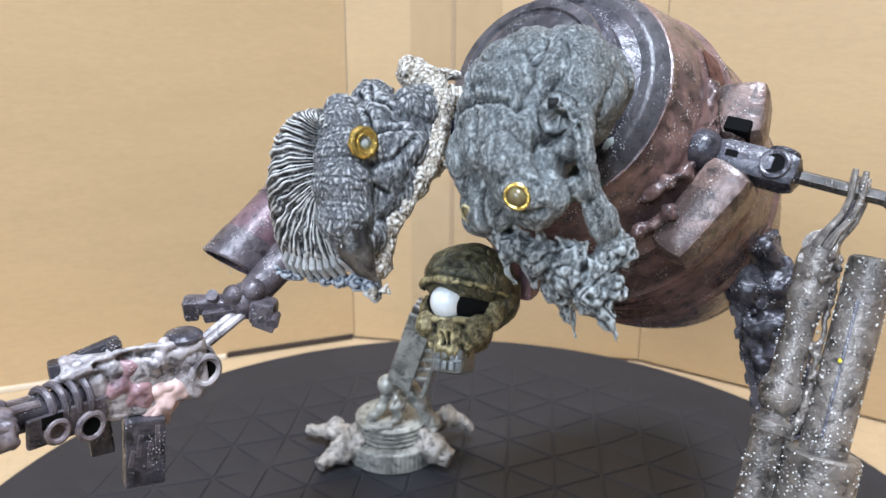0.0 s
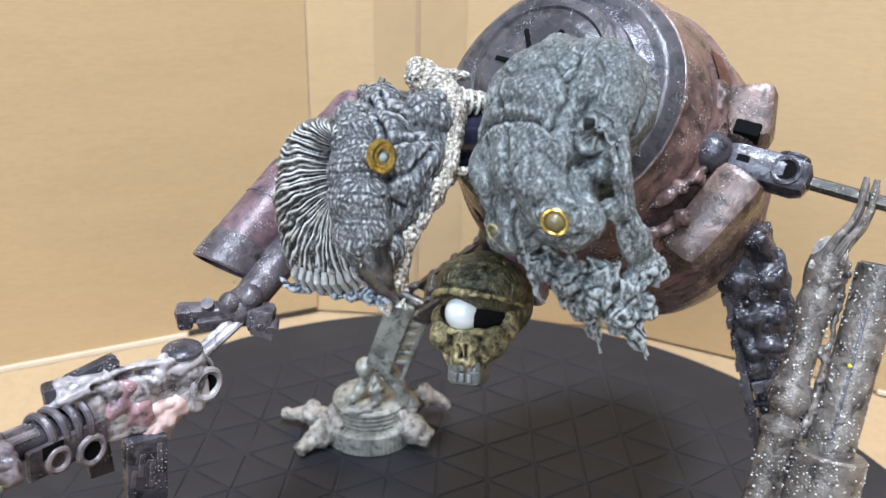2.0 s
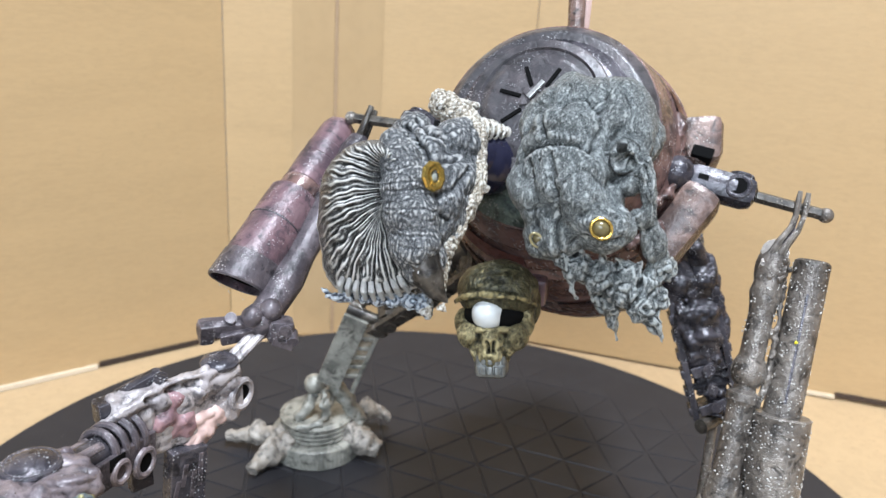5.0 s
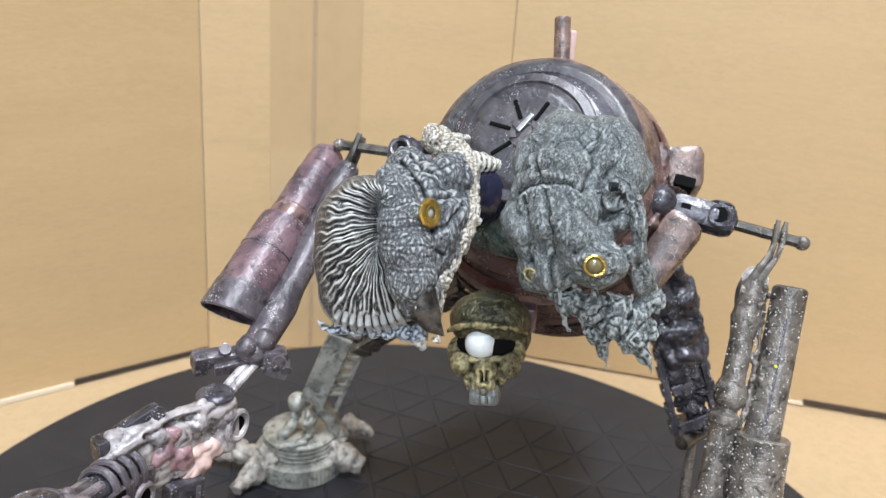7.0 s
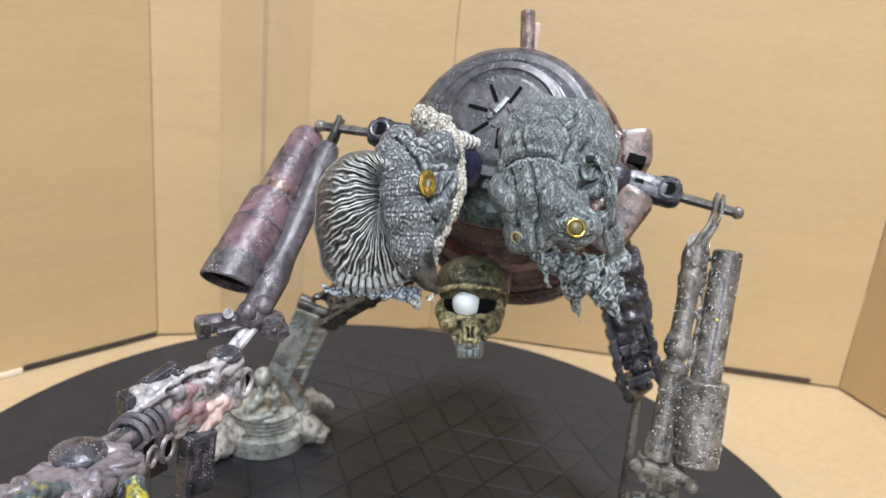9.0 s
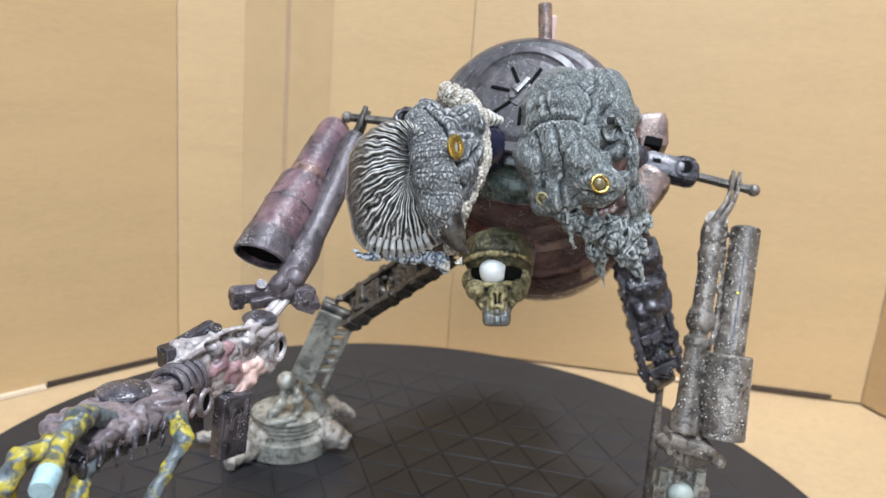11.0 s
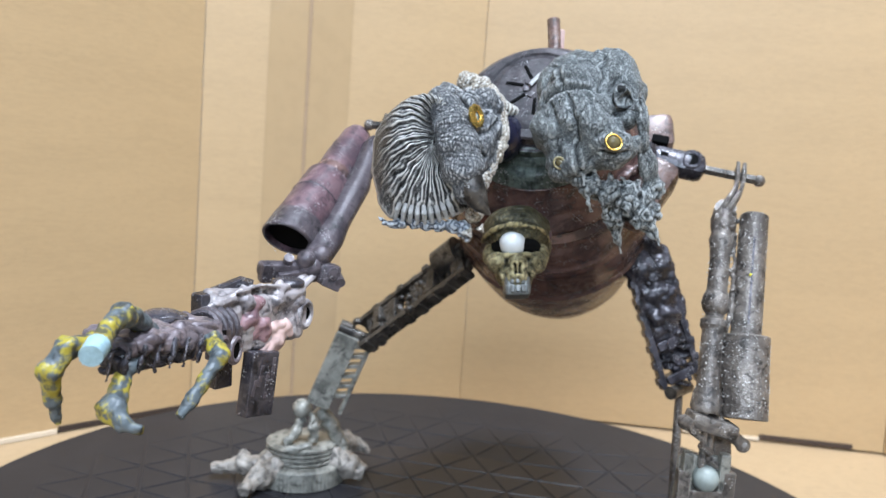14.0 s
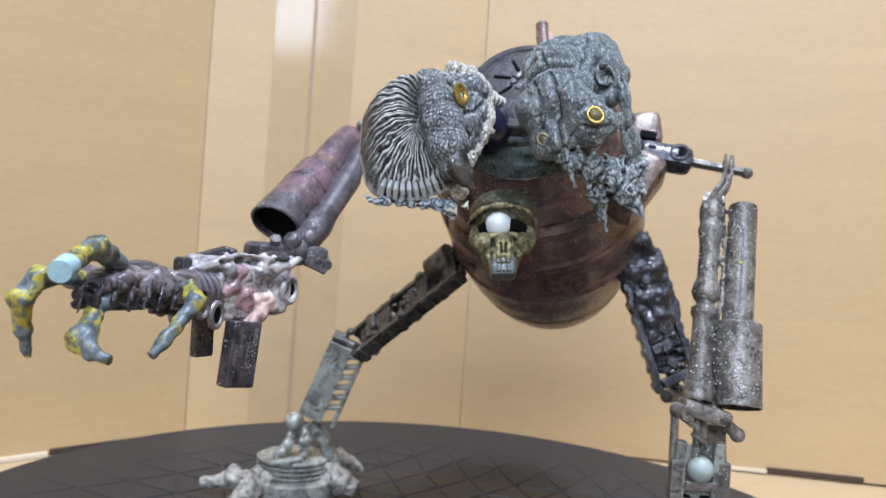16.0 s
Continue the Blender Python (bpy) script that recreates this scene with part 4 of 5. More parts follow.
def cap_foot(parent, c, mat):
    """A ribbed bottle cap with a threaded neck."""
    x, y = c
    bm = bmesh.new()
    revolve(bm, (x, y, DISH), (0, 0, 1), [(0.1, 20.4), (0.6, 21.0), (8.4, 21.0), (9.6, 20.0), (9.9, 17.2), (10, 2)], 192, lambda s, a: 0.28 * math.cos(a * 64) if 0.5 < s < 8.5 else 0)
    foot = part("foot_cap", bm, mat, parent, "ribbed grey bottle cap used as a foot", angle=50)
    bm = bmesh.new()
    prof = [(9.5, 15.6)]
    for k in range(4):
        prof += [(10.4 + k * 2.1, 15.7), (10.9 + k * 2.1, 16.9), (11.7 + k * 2.1, 16.9), (12.2 + k * 2.1, 15.7)]
    revolve(bm, (x, y, DISH), (0, 0, 1), prof + [(19, 15.0), (19.2, 1)], 72)
    part("thread", bm, mat, foot, angle=30)
    return foot


# hind leg on the far side of the turntable
leg = part("hind_leg", tube(bmesh.new(), [(24, 30, 108), (18, 38, 101)], [8, 7], 14), OILY, mech, "oily lattice leg on a bottle-cap foot")
rail_leg(leg, (24, 23, 106), (-7.5, 62, 64.5), 14.5, 9, OILY, (0.4, 0.5, 0.9), 8, 3)
KNEE, ANK = Vector((-8.8, 63.7, 64.5)), Vector((-20.0, 72.0, 28))
dl = (ANK - KNEE).normalized()
sl = Vector((0.93, -0.36, 0.1))
sl = (sl - dl * sl.dot(dl)).normalized()
fl = dl.cross(sl)
if fl.y > 0:
    fl = -fl
bm = bmesh.new()
box(bm, (KNEE + ANK) / 2 - sl * 4.8 + fl * 3.0, ((ANK - KNEE).length * 0.95, 11, 2.2), x=dl, y=sl, bevel=0.5)
box(bm, (KNEE + ANK) / 2 - sl * 4.5 - fl * 1.0, ((ANK - KNEE).length * 0.9, 8, 6), x=dl, y=sl, bevel=0.8)
shin = part("shin_plate", bm, GREENGREY, leg, "green-grey shin plate")
bm = bmesh.new()
box(bm, (KNEE + ANK) / 2 + sl * 6.5, ((ANK - KNEE).length * 0.98, 2.0, 5), x=dl, y=sl, bevel=0.5)
part("shin_rail", bm, GREENGREY, shin)
for k in range(6):
    bm = bmesh.new()
    c = KNEE + dl * (4 + k * 5.2)
    box(bm, c + sl * 3.4, (1.9, 8, 5), x=dl + sl * 0.45, y=sl, bevel=0.5)
    part("slat", bm, GREENGREY, shin)
bm = bmesh.new()
tube(bm, [KNEE - sl * 10, KNEE + sl * 9], 2.6, 14)
tube(bm, [KNEE - sl * 10 - fl * 3, KNEE - sl * 3 - fl * 3], 3.4, 14)
part("knee_pin", bm, OILY, leg)
foot = cap_foot(leg, (-28.4, 81.5), GREENGREY)
bm = bmesh.new()
ball(bm, (-30.2, 77.5, 27.0), 4.6)
part("ankle_ball", bm, GREENGREY, foot)
bm = bmesh.new()
for pts, r in ((((-38, 75, 11), (-34, 75, 16), (-30, 77, 23)), 3.0), (((-26, 71, 12), (-25.5, 72, 19), (-26, 74, 26)), 2.6), (((-22, 80, 26), (-15, 77, 17), (-9, 76, 6)), 4.4), (((-40, 70, 10), (-33, 67, 11), (-27, 68, 12)), 2.4)):
    tube(bm, pts, [r, r * 0.9, r * 0.8], 12)
torus(bm, (-25, 72, 20), (0.5, -0.85, 0.1), 3.4, 1.1)
sculpt("ankle_casting", bm, GREENGREY, foot, 0.6, 3, (("lump", 3, 0.8), ("fold", 4, 0.5)))
for pts, r in ((((-43, 72, 7), (-50, 69, 6), (-55, 66, 4.5), (-59, 61, 3.3)), (4.6, 4.2, 3.2, 2.6)), (((-45, 78, 8), (-55, 84, 7), (-62, 87, 5.5), (-69, 89, 4.2)), (4.0, 3.6, 2.8, 2.2)),
               (((-15, 73, 9), (-9, 68, 8), (-2, 65, 5)), (5.0, 4.4, 3.4)), (((-13, 84, 10), (-4, 88, 12), (3, 90, 10), (8, 88, 6)), (4.2, 3.6, 2.8, 1.6))):
    bm = bmesh.new()
    pts = [(px, py, pz + DISH + 0.6) for px, py, pz in pts]
    r = [q * 1.18 for q in r]
    tube(bm, pts, r, 12)
    ball(bm, pts[1], r[1] * 1.2, seg=12)
    ball(bm, Vector(pts[0]) + Vector((0, 0, 2.5)), r[0] * 0.9, seg=12)
    torus(bm, Vector(pts[1]) + Vector((0, 0, 1.2)), (0.6, -0.7, 0.3), r[1] * 1.05, 1.1)
    sculpt("toe", bm, worn("sandy_grey_toe", (0.33, 0.295, 0.25), (0.09, 0.08, 0.068), (0.40, 0.37, 0.33), (0.5, 0.48, 0.44), 0.55, 0.1, 0.2), foot, 0.55, 3, (("lump", 3, 0.8), ("pit", 3.5, 0.8)))

# hind leg on the right
leg = part("hind_leg", tube(bmesh.new(), [(74, -8, 118), (86, -16, 108)], [9, 7], 14), BLACKENED, mech, "blackened lattice hind leg")
rail_leg(leg, (86, -16, 113), (97.5, -32.5, 63), 14.5, 10, BLACKENED, (0.9, -0.4, 0.4), 8, 11)
bm = bmesh.new()
HIP, SHIN = Vector((84.5, -15, 117)), Vector((91.5, -25.5, 87))
for t, w in ((0.0, 17), (0.35, 18), (0.7, 16.5), (1.0, 14.5)):
    box(bm, HIP.lerp(SHIN, t), (w, 11, 15), x=(0.9, -0.4, 0.2), y=(0.38, 0.9, 0.2), bevel=3)
tube(bm, [HIP + Vector((7.5, -5, 2)), HIP.lerp(SHIN, 0.5) + Vector((8, -5.5, 0)), SHIN + Vector((7, -5, 0))], [1.2, 2.0, 1.4], 10)
sculpt("thigh_shell", bm, BLACKENED, leg, 0.6, 4, (("lump", 6, 1.4), ("fold", 6, 0.9), ("fold", 2.6, 0.3)), (), "blue-black glossy thigh shell")
bm = bmesh.new()
tube(bm, [(89, -36, 61), (104, -29, 61)], 2.6, 14)
part("knee_pin", bm, OILY, leg)
bm = bmesh.new()
tube(bm, [(96, -33, 62), (95, -36, 30), (95, -37, -2)], [1.5, 1.9, 1.6], 12)
part("shin_rod", bm, STEEL, leg)
bm = bmesh.new()
tube(bm, [(95, -37, DISH + 0.1), (95, -37, -1), (95, -37, 3)], [6, 5, 2.5], 16)
part("foot_pad", bm, GREENGREY, leg)

# right foreleg: bracket, tube and grenade-like barrel
TIP = HUB + OUT * 73.5
T0, T1 = Vector((77.9, -66.4, 135.0)), Vector((60.2, -85.2, 70.0))
TUBE = ((0, 3.0), (0.015, 3.9), (0.05, 4.3), (0.09, 4.2), (0.12, 3.7), (0.16, 4.3), (0.2, 3.7), (0.24, 3.3), (0.41, 3.3), (0.44, 4.2), (0.475, 4.7), (0.51, 4.0), (0.53, 2.9), (0.545, 3.0), (0.56, 4.3), (0.59, 4.4), (0.61, 3.5), (0.88, 3.6), (0.9, 4.3), (0.97, 4.9), (1.0, 4.2))
fore = part("foreleg", tube(bmesh.new(), [T0.lerp(T1, t) for t, _ in TUBE], [r for _, r in TUBE], 24), STEEL, mech, "grainy steel foreleg with a speckled barrel")
bm = bmesh.new()
tube(bm, [T0 - AX * 2, T0 + AX * 2], 3.6, 14)
tube(bm, [T0.lerp(T1, 0.06) - OUT * 3.4 + AX * 2, T0.lerp(T1, 0.06) + OUT * 3.4 + AX * 2], 1.6, 10)
bracket = part("bracket", bm, STEEL, fore, "forked steel bracket")
CURVE = [Vector(p) for p in ((77.5, -66.8, 134.0), (79.8, -66.6, 138.2), (82.8, -66.0, 141.6), (84.4, -65.2, 145.2), (84.8, -64.6, 148.4), (85.1, -64.2, 151.2))]
for sgn in (-1, 1):
    bm = bmesh.new()
    tube(bm, [p + AX * sgn * 1.9 + OUT * 1.2 for p in CURVE], [1.3, 0.9, 0.7, 0.7, 0.9, 0.6], 8)
    tube(bm, [p + AX * sgn * 1.9 - OUT * 0.9 for p in CURVE], [1.3, 0.9, 0.7, 0.7, 0.8, 0.6], 8)
    part("fork_plate", bm, STEEL, bracket)
bm = bmesh.new()
tube(bm, [p - OUT * 0.6 for p in CURVE[:4]], [2.6, 1.5, 0.9, 0.6], 10)
part("fork_web", bm, BLACKENED, bracket)
B0, B1, B2 = Vector((87.0, -71.0, 134.2)), Vector((76.8, -82.6, 94.0)), Vector((72.6, -89.0, 68.6))
bm = bmesh.new()
tube(bm, [B0, B0.lerp(B1, 0.012), B0.lerp(B1, 0.03), B1], [4.0, 4.6, 4.7, 4.9], 28)
barrel = part("barrel", bm, STEEL, fore, "long barrel crusted with pale grains")
bm = bmesh.new()
pipe(bm, B1 + (B1 - B2) * 0.02, B2, 7.7, 0.7, 32, 6)
part("barrel_sleeve", bm, STEEL, barrel)
bm = bmesh.new()
box(bm, B0.lerp(B1, 0.55) + Vector((-3.0, -3.6, 1.0)), (30, 0.7, 0.5), x=B1 - B0, y=OUT, bevel=0.15)
part("seam", bm, BLACKENED, barrel)
bm = bmesh.new()
ball(bm, B0.lerp(B1, 0.5) + Vector((-3.2, -3.4, 0.5)), 0.6, seg=8)
part("paint_dot", bm, plain("yellow_dot", (0.8, 0.7, 0.02), 0.5), barrel, "yellow paint dot")
bm = bmesh.new()
rng = random.Random(5)
for q0, q1, r, cnt in ((B0, B1, 4.8, 240), (B1, B2, 7.7, 330), (T0, T1, 3.75, 220)):
    d = (q1 - q0).normalized()
    a0, b0, _ = frame_of(d)
    for k in range(cnt):
        a, t = rng.uniform(0, 6.283), rng.random()
        c = q0.lerp(q1, t) + (a0 * math.cos(a) + b0 * math.sin(a)) * r
        made = bmesh.ops.create_icosphere(bm, subdivisions=1, radius=rng.uniform(0.13, 0.36) * MM)["verts"]
        for v in made:
            v.co += c * MM
tagged(part("paint_speckle", bm, plain("pale_grains", (0.42, 0.4, 0.365), 0.4), fore, "pale texture-paste grains"), kind="stuff")
bm = bmesh.new()
for k in range(26):
    t = rng.random() ** 1.6
    ball(bm, T0.lerp(T1, t) + Vector((rng.uniform(1.5, 4.2), rng.uniform(-2.5, 0.5), 0)), rng.uniform(0.8, 1.7), seg=10)
tube(bm, [T0 + Vector((3.6, -1, -4)), T0.lerp(T1, 0.25) + Vector((4.4, -2, 0)), T0.lerp(T1, 0.5) + Vector((4.6, -2.4, 0)), T0.lerp(T1, 0.62) + Vector((4.2, -2, 0))], [1.2, 0.8, 1.3, 0.7], 10)
for t in (0.05, 0.12, 0.95):
    for a in range(5):
        ball(bm, T0.lerp(T1, t) + Vector((3.2 * math.cos(a * 1.3), -2.8 - 0.5 * (a % 2), 2.6 * math.sin(a * 1.9))), 1.1 + 0.3 * (a % 3), seg=10)
sculpt("weld_seam", bm, STEEL, fore, 0.45, 2, (("lump", 2.0, 0.5), ("fold", 2.4, 0.5)))
bm = bmesh.new()
box(bm, T1 + Vector((1.5, -1.5, -3)), (16, 9, 5), x=(0.9, -0.35, -0.25), y=(0.35, 0.9, 0), bevel=1.4)
tube(bm, [T1 + Vector((4, -1, -2)), T1 + Vector((12.5, -4.5, -9.5))], [2.2, 2.0], 12)
ball(bm, T1 + Vector((12.8, -4.6, -9.8)), 2.4)
tube(bm, [T1 + Vector((-6, -3, -3)), T1 + Vector((-6, 3, -3))], 2.4, 12)
part("ankle_clamp", bm, STEEL, fore)
bm = bmesh.new()
for sx in (-1.4, 1.4):
    tube(bm, [T1 + Vector((sx + 1, -0.8, -4)), Vector((61.6 + sx, -86.0, 50))], 1.1, 8)
part("piston", bm, STEEL, fore)
bm = bmesh.new()
ball(bm, (61.6, -86.8, 49.0), 4.3, seg=28)
part("knee_bead", bm, PUTTY, fore, "grey-green bead in the knee joint")
bm = bmesh.new()
for sgn in (-1, 1):
    box(bm, (61 + sgn * 6.8, -87.5 - sgn * 2.8, 36), (4, 3, 32), x=(0.92, -0.38, 0), y=(0.38, 0.92, 0), bevel=0.6)
box(bm, (61, -87.5, 44), (16, 2.5, 3), x=(0.92, -0.38, 0), y=(0.38, 0.92, 0), bevel=0.5)
box(bm, (61, -87.5, 30), (15, 4, 20), x=(0.92, -0.38, 0), y=(0.38, 0.92, 0), bevel=0.8)
box(bm, (70, -83, 50), (9, 2, 24), x=(0.92, -0.38, 0.1), y=(0.38, 0.92, 0), bevel=0.6)
tube(bm, [(61, -86, 30), (61, -86, 14)], [4, 5], 14)
part("shin_frame", bm, STEEL, fore)
bm = bmesh.new()
box(bm, (61.4, -84.2, 33), (19, 3, 46), x=(0.92, -0.38, 0), y=(0.38, 0.92, 0), bevel=1.0, taper=0.8)
box(bm, (66.6, -88.6, 38), (3.4, 3.4, 40), x=(0.92, -0.38, 0), y=(0.38, 0.92, 0.05), bevel=0.8)
box(bm, (55.4, -84.2, 38), (3.4, 3.4, 40), x=(0.92, -0.38, 0), y=(0.38, 0.92, 0.05), bevel=0.8)
shin_plate = part("shin_plate", bm, GREENGREY, fore, "pale grey flared shin plate")
for dx in (-4.2, 4.0):
    bm = bmesh.new()
    box(bm, Vector((61.2 + dx * 0.92, -86.0 - dx * 0.38, 39.5)), (5.0, 1.6, 2.2), x=(0.92, -0.38, 0), y=(0.38, 0.92, 0), bevel=0.3)
    part("slot", bm, PIT_SHADE, shin_plate)
for k in range(3):
    bm = bmesh.new()
    tube(bm, [T1.lerp(Vector((61.6, -86, 49)), 0.2 + 0.25 * k) + Vector((-7 + 4 * k, -1.5, 0)), T1.lerp(Vector((61.6, -86, 49)), 0.2 + 0.25 * k) + Vector((-3 + 4 * k, -2.5, -3))], [1.3, 1.0], 8)
    part("lug", bm, STEEL, shin_plate)
cap_foot(fore, (61, -86), GREENGREY)

# left arm: upper barrel, inner tube, clamp, rifle-like forearm and claw
arm = part("arm", tube(bmesh.new(), [(-24.6, 8, 151), (-27, 5, 148), (-34, -4, 138), (-36, -7, 135), (-46, -19, 122), (-50, -24, 117), (-57, -33, 110)], [3.6, 4.6, 4.0, 4.8, 4.2, 5.0, 4.4], 16), ARMPAINT, mech, "raised left arm with a pale mauve upper barrel and claw hand")
TIPL = HUB + OUT_L * 69
bm = bmesh.new()
for sgn in (-1, 1):
    tube(bm, [Vector((-24.6, 8, 151)) + AX * sgn * 1.4, TIPL - OUT_L * 6 + AX * sgn * 1.6 - SIDE_UP * 3, TIPL - OUT_L * 6 + AX * sgn * 1.6 + SIDE_UP * 4], [1.5, 1.2, 1.0], 8)
part("bracket", bm, OILY, arm)
U0, U1, U2 = Vector((-28.5, 17.5, 154.5)), Vector((-46.5, -4.0, 134.5)), Vector((-64.0, -25.0, 116.5))
bm = bmesh.new()
tube(bm, [U0, U0.lerp(U1, 0.05), U0.lerp(U1, 0.13), U0.lerp(U1, 0.36)], [3.2, 5.0, 5.8, 6.1], 26)
upper = part("upper_barrel", bm, MAUVE_PALE, arm, "dusty mauve banded barrel with an open hood")
for t0, t1, r, mat in ((0.355, 0.52, 6.3, MAUVE_PALE), (0.515, 0.82, 6.5, MAUVE_PALE), (0.815, 1.02, 6.75, MAUVE)):
    bm = bmesh.new()
    tube(bm, [U0.lerp(U1, t0), U0.lerp(U1, t0 + 0.01), U0.lerp(U1, t1 - 0.01), U0.lerp(U1, t1)], [r - 0.4, r, r, r - 0.4], 26)
    part("barrel_band", bm, mat, upper)
bm = bmesh.new()
HD = (U2 - U1).normalized()
HN = (Vector((0, 0, 1)) - HD * HD.z).normalized()


def slant(bm):
    """Leans the mouth of the hood: its upper lip reaches further out."""
    for v in bm.verts:
        w = v.co / MM - U1
        along = max(0.0, w.dot(HD) / (U2 - U1).length)
        v.co += HD * (0.3 * along * w.dot(HN)) * MM


pipe(bm, U1 + (U1 - U2) * 0.03, U2, 8.3, 0.8, 28, 16)
slant(bm)
hood = part("hood", bm, MAUVE_PALE, upper, angle=25)
bm = bmesh.new()
revolve(bm, U2 - HD * 9.0, HD, [(0, 8.3), (0.3, 8.55), (8.8, 8.6), (9.3, 8.2), (9.3, 7.5), (3.0, 7.5)], 28, None, False)
slant(bm)
part("hood_rim", bm, ARMPAINT, hood)
bm = bmesh.new()
torus(bm, U1.lerp(U2, 0.35), HD, 8.2, 0.35, 28, 6)
part("hood_seam", bm, BLACKENED, hood)
# Black plug just behind the mouth; its colour is the bore's darkness.
bm = bmesh.new()
tube(bm, [U2 - HD * 12, U2 - HD * 2.5], 7.45, 20)
slant(bm)
part("hood_bore", bm, PIT_SHADE, hood)
bm = bmesh.new()
rng = random.Random(9)
d = (U2 - U1).normalized()
a0, b0, _ = frame_of(d)
for k in range(110):
    a, t = rng.uniform(0, 6.283), 1 - rng.random() ** 1.6
    c = U1.lerp(U2, t) + (a0 * math.cos(a) + b0 * math.sin(a)) * 8.1
    for v in bmesh.ops.create_icosphere(bm, subdivisions=1, radius=rng.uniform(0.12, 0.28) * MM)["verts"]:
        v.co += c * MM
tagged(part("paint_speckle", bm, bpy.data.materials["pale_grains"], hood), kind="stuff")
bm = bmesh.new()
tube(bm, [(-74, -35.5, 108), (-66, -35, 108.5), (-60, -34.5, 108.5)], [1.6, 2.4, 2.8], 8)
box(bm, (-68, -35, 108), (14, 5, 5), x=(1, 0.05, 0.0), y=(0, 1, 0.3), bevel=1.6)
ball(bm, (-58, -34, 109), 5.2)
box(bm, (-53.0, -36, 106.8), (7, 7, 7), x=(1, 0, -0.15), bevel=1.6)
tube(bm, [(-66, -38, 112), (-66, -36, 110)], 1.6, 10)
tube(bm, [(-52.0, -40.2, 107.5), (-52.0, -38, 107.5)], 1.9, 12)
box(bm, (-72.5, -36.2, 107.2), (4, 4, 6.5), x=(1, 0.2, 0.0), y=(0, 1, 0.3), bevel=1.0)
box(bm, (-64, -37.2, 106.2), (10, 2.4, 3.4), x=(1, 0.05, 0.15), y=(0, 1, 0.3), bevel=0.6)
ball(bm, (-60.5, -37.2, 111.5), 3.0, seg=14)
ball(bm, (-55.5, -36.0, 112.8), 3.2, seg=14)
tube(bm, [(-50.0, -40.0, 104.5), (-50.0, -36.5, 106.0)], 1.7, 12)
box(bm, (-52.5, -38.8, 104.0), (6, 1.8, 3), x=(1, 0, -0.4), bevel=0.5)
clamp = part("elbow_clamp", bm, ARMPAINT, arm, "purple-grey elbow clamp")
bm = bmesh.new()
for k in (-1.3, 1.3):
    tube(bm, [(-58.5 + k, -36.5, 107), (-68.5 + k, -45, 100)], 1.25, 10)
part("elbow_rod", bm, PINKGREY, clamp)

GX = Vector((-0.86, -0.50, -0.02)).normalized()
GY = Vector((0, 0, 1))
GZ = GX.cross(GY).normalized()
G0 = Vector((-68.3, -52.0, 99.8))


def gun(a, b, c):
    return G0 + GX * a + GY * b + GZ * c


bm = bmesh.new()
for a, b, c, sx, sy, sz in ((6, -2, 0, 18, 15, 8.5), (15, -3, 0, 15, 16, 8), (23, 0.5, 0, 10, 9.5, 7), (12, 5.0, 0, 22, 3.5, 5), (25, 5.5, 0, 9, 4, 5)):
    box(bm, gun(a, b, c), (sx, sy, sz), x=GX + GY * 0.05, y=GY, bevel=1.6)
ball(bm, gun(0.5, 2.5, 0), 5.6, seg=16)
for a, b, c, r in ((8, 3, -3.4, 2.6), (18, 3, -2.6, 2.6), (6, 6, -2, 2.4), (17, 7.0, -1, 2.2), (11, 1, 3.4, 2.6)):
    ball(bm, gun(a, b, c), r, seg=12)
tube(bm, [gun(22, 5, -2.6), gun(32, 2.5, -2.6)], [2.2, 1.6], 10)
tube(bm, [gun(0, 6, -3), gun(14, 7.5, -3.2), gun(24, 6, -3)], [0.8, 1.0, 0.8], 8)
forearm = sculpt("forearm", bm, PINKGREY, arm, 0.42, 1, (("lump", 5, 0.5), ("fold", 6, 0.7), ("fold", 2.5, 0.25)), (), "pink-grey forearm made from a toy rifle")
bm = bmesh.new()
torus(bm, gun(-3.0, -2.5, -3.2), GZ + GX * 0.35, 3.6, 1.0)
torus(bm, gun(-3.0, -2.5, 3.2), GZ + GX * 0.35, 3.6, 1.0)
box(bm, gun(0.5, -3, -3.0), (8, 7.5, 1.4), x=GX, y=GY, bevel=0.5)
ring = part("elbow_ring", bm, PINKGREY, forearm)
bm = bmesh.new()
tube(bm, [gun(-3, -2.5, -2.6), gun(-3, -2.5, 2.6)], 3.4, 18)
part("ring_bore", bm, PIT_SHADE, ring)
bm = bmesh.new()
ball(bm, gun(1, 6.6, 0), 4.4, seg=18, squash=(1.1, 1.1, 0.45))
tube(bm, [gun(17, 7, -1), gun(17, 9, -1.5)], 1.7, 12)
part("top_cover", bm, BLACKENED, forearm)
bm = bmesh.new()
box(bm, gun(21, 6.5, 1.5), (12, 4, 3.5), x=GX - GY * 0.25, y=GY, bevel=1.2)
box(bm, gun(29, 3.5, 1), (5, 6, 5), x=GX, y=GY, bevel=1.0)
part("rail_cover", bm, BLACKENED, forearm)
bm = bmesh.new()
for a, b, c, r in ((3.5, -6.5, -2.2, 3.0), (7, -8, -2.2, 3.2), (10, -11, -1.6, 3.2), (0, -6, -2, 2.2), (8.5, -5, -2.4, 2.6), (9.5, -14, -1.0, 2.6), (5, -4.5, -2.2, 2.6)):
    ball(bm, gun(a, b, c + 1.2), r * 1.35, seg=14)
sculpt("salmon_putty", bm, SALMON, forearm, 0.4, 8, (("lump", 3.5, 0.9), ("fold", 4, 0.5)), (), "smeared salmon-pink putty")
bm = bmesh.new()
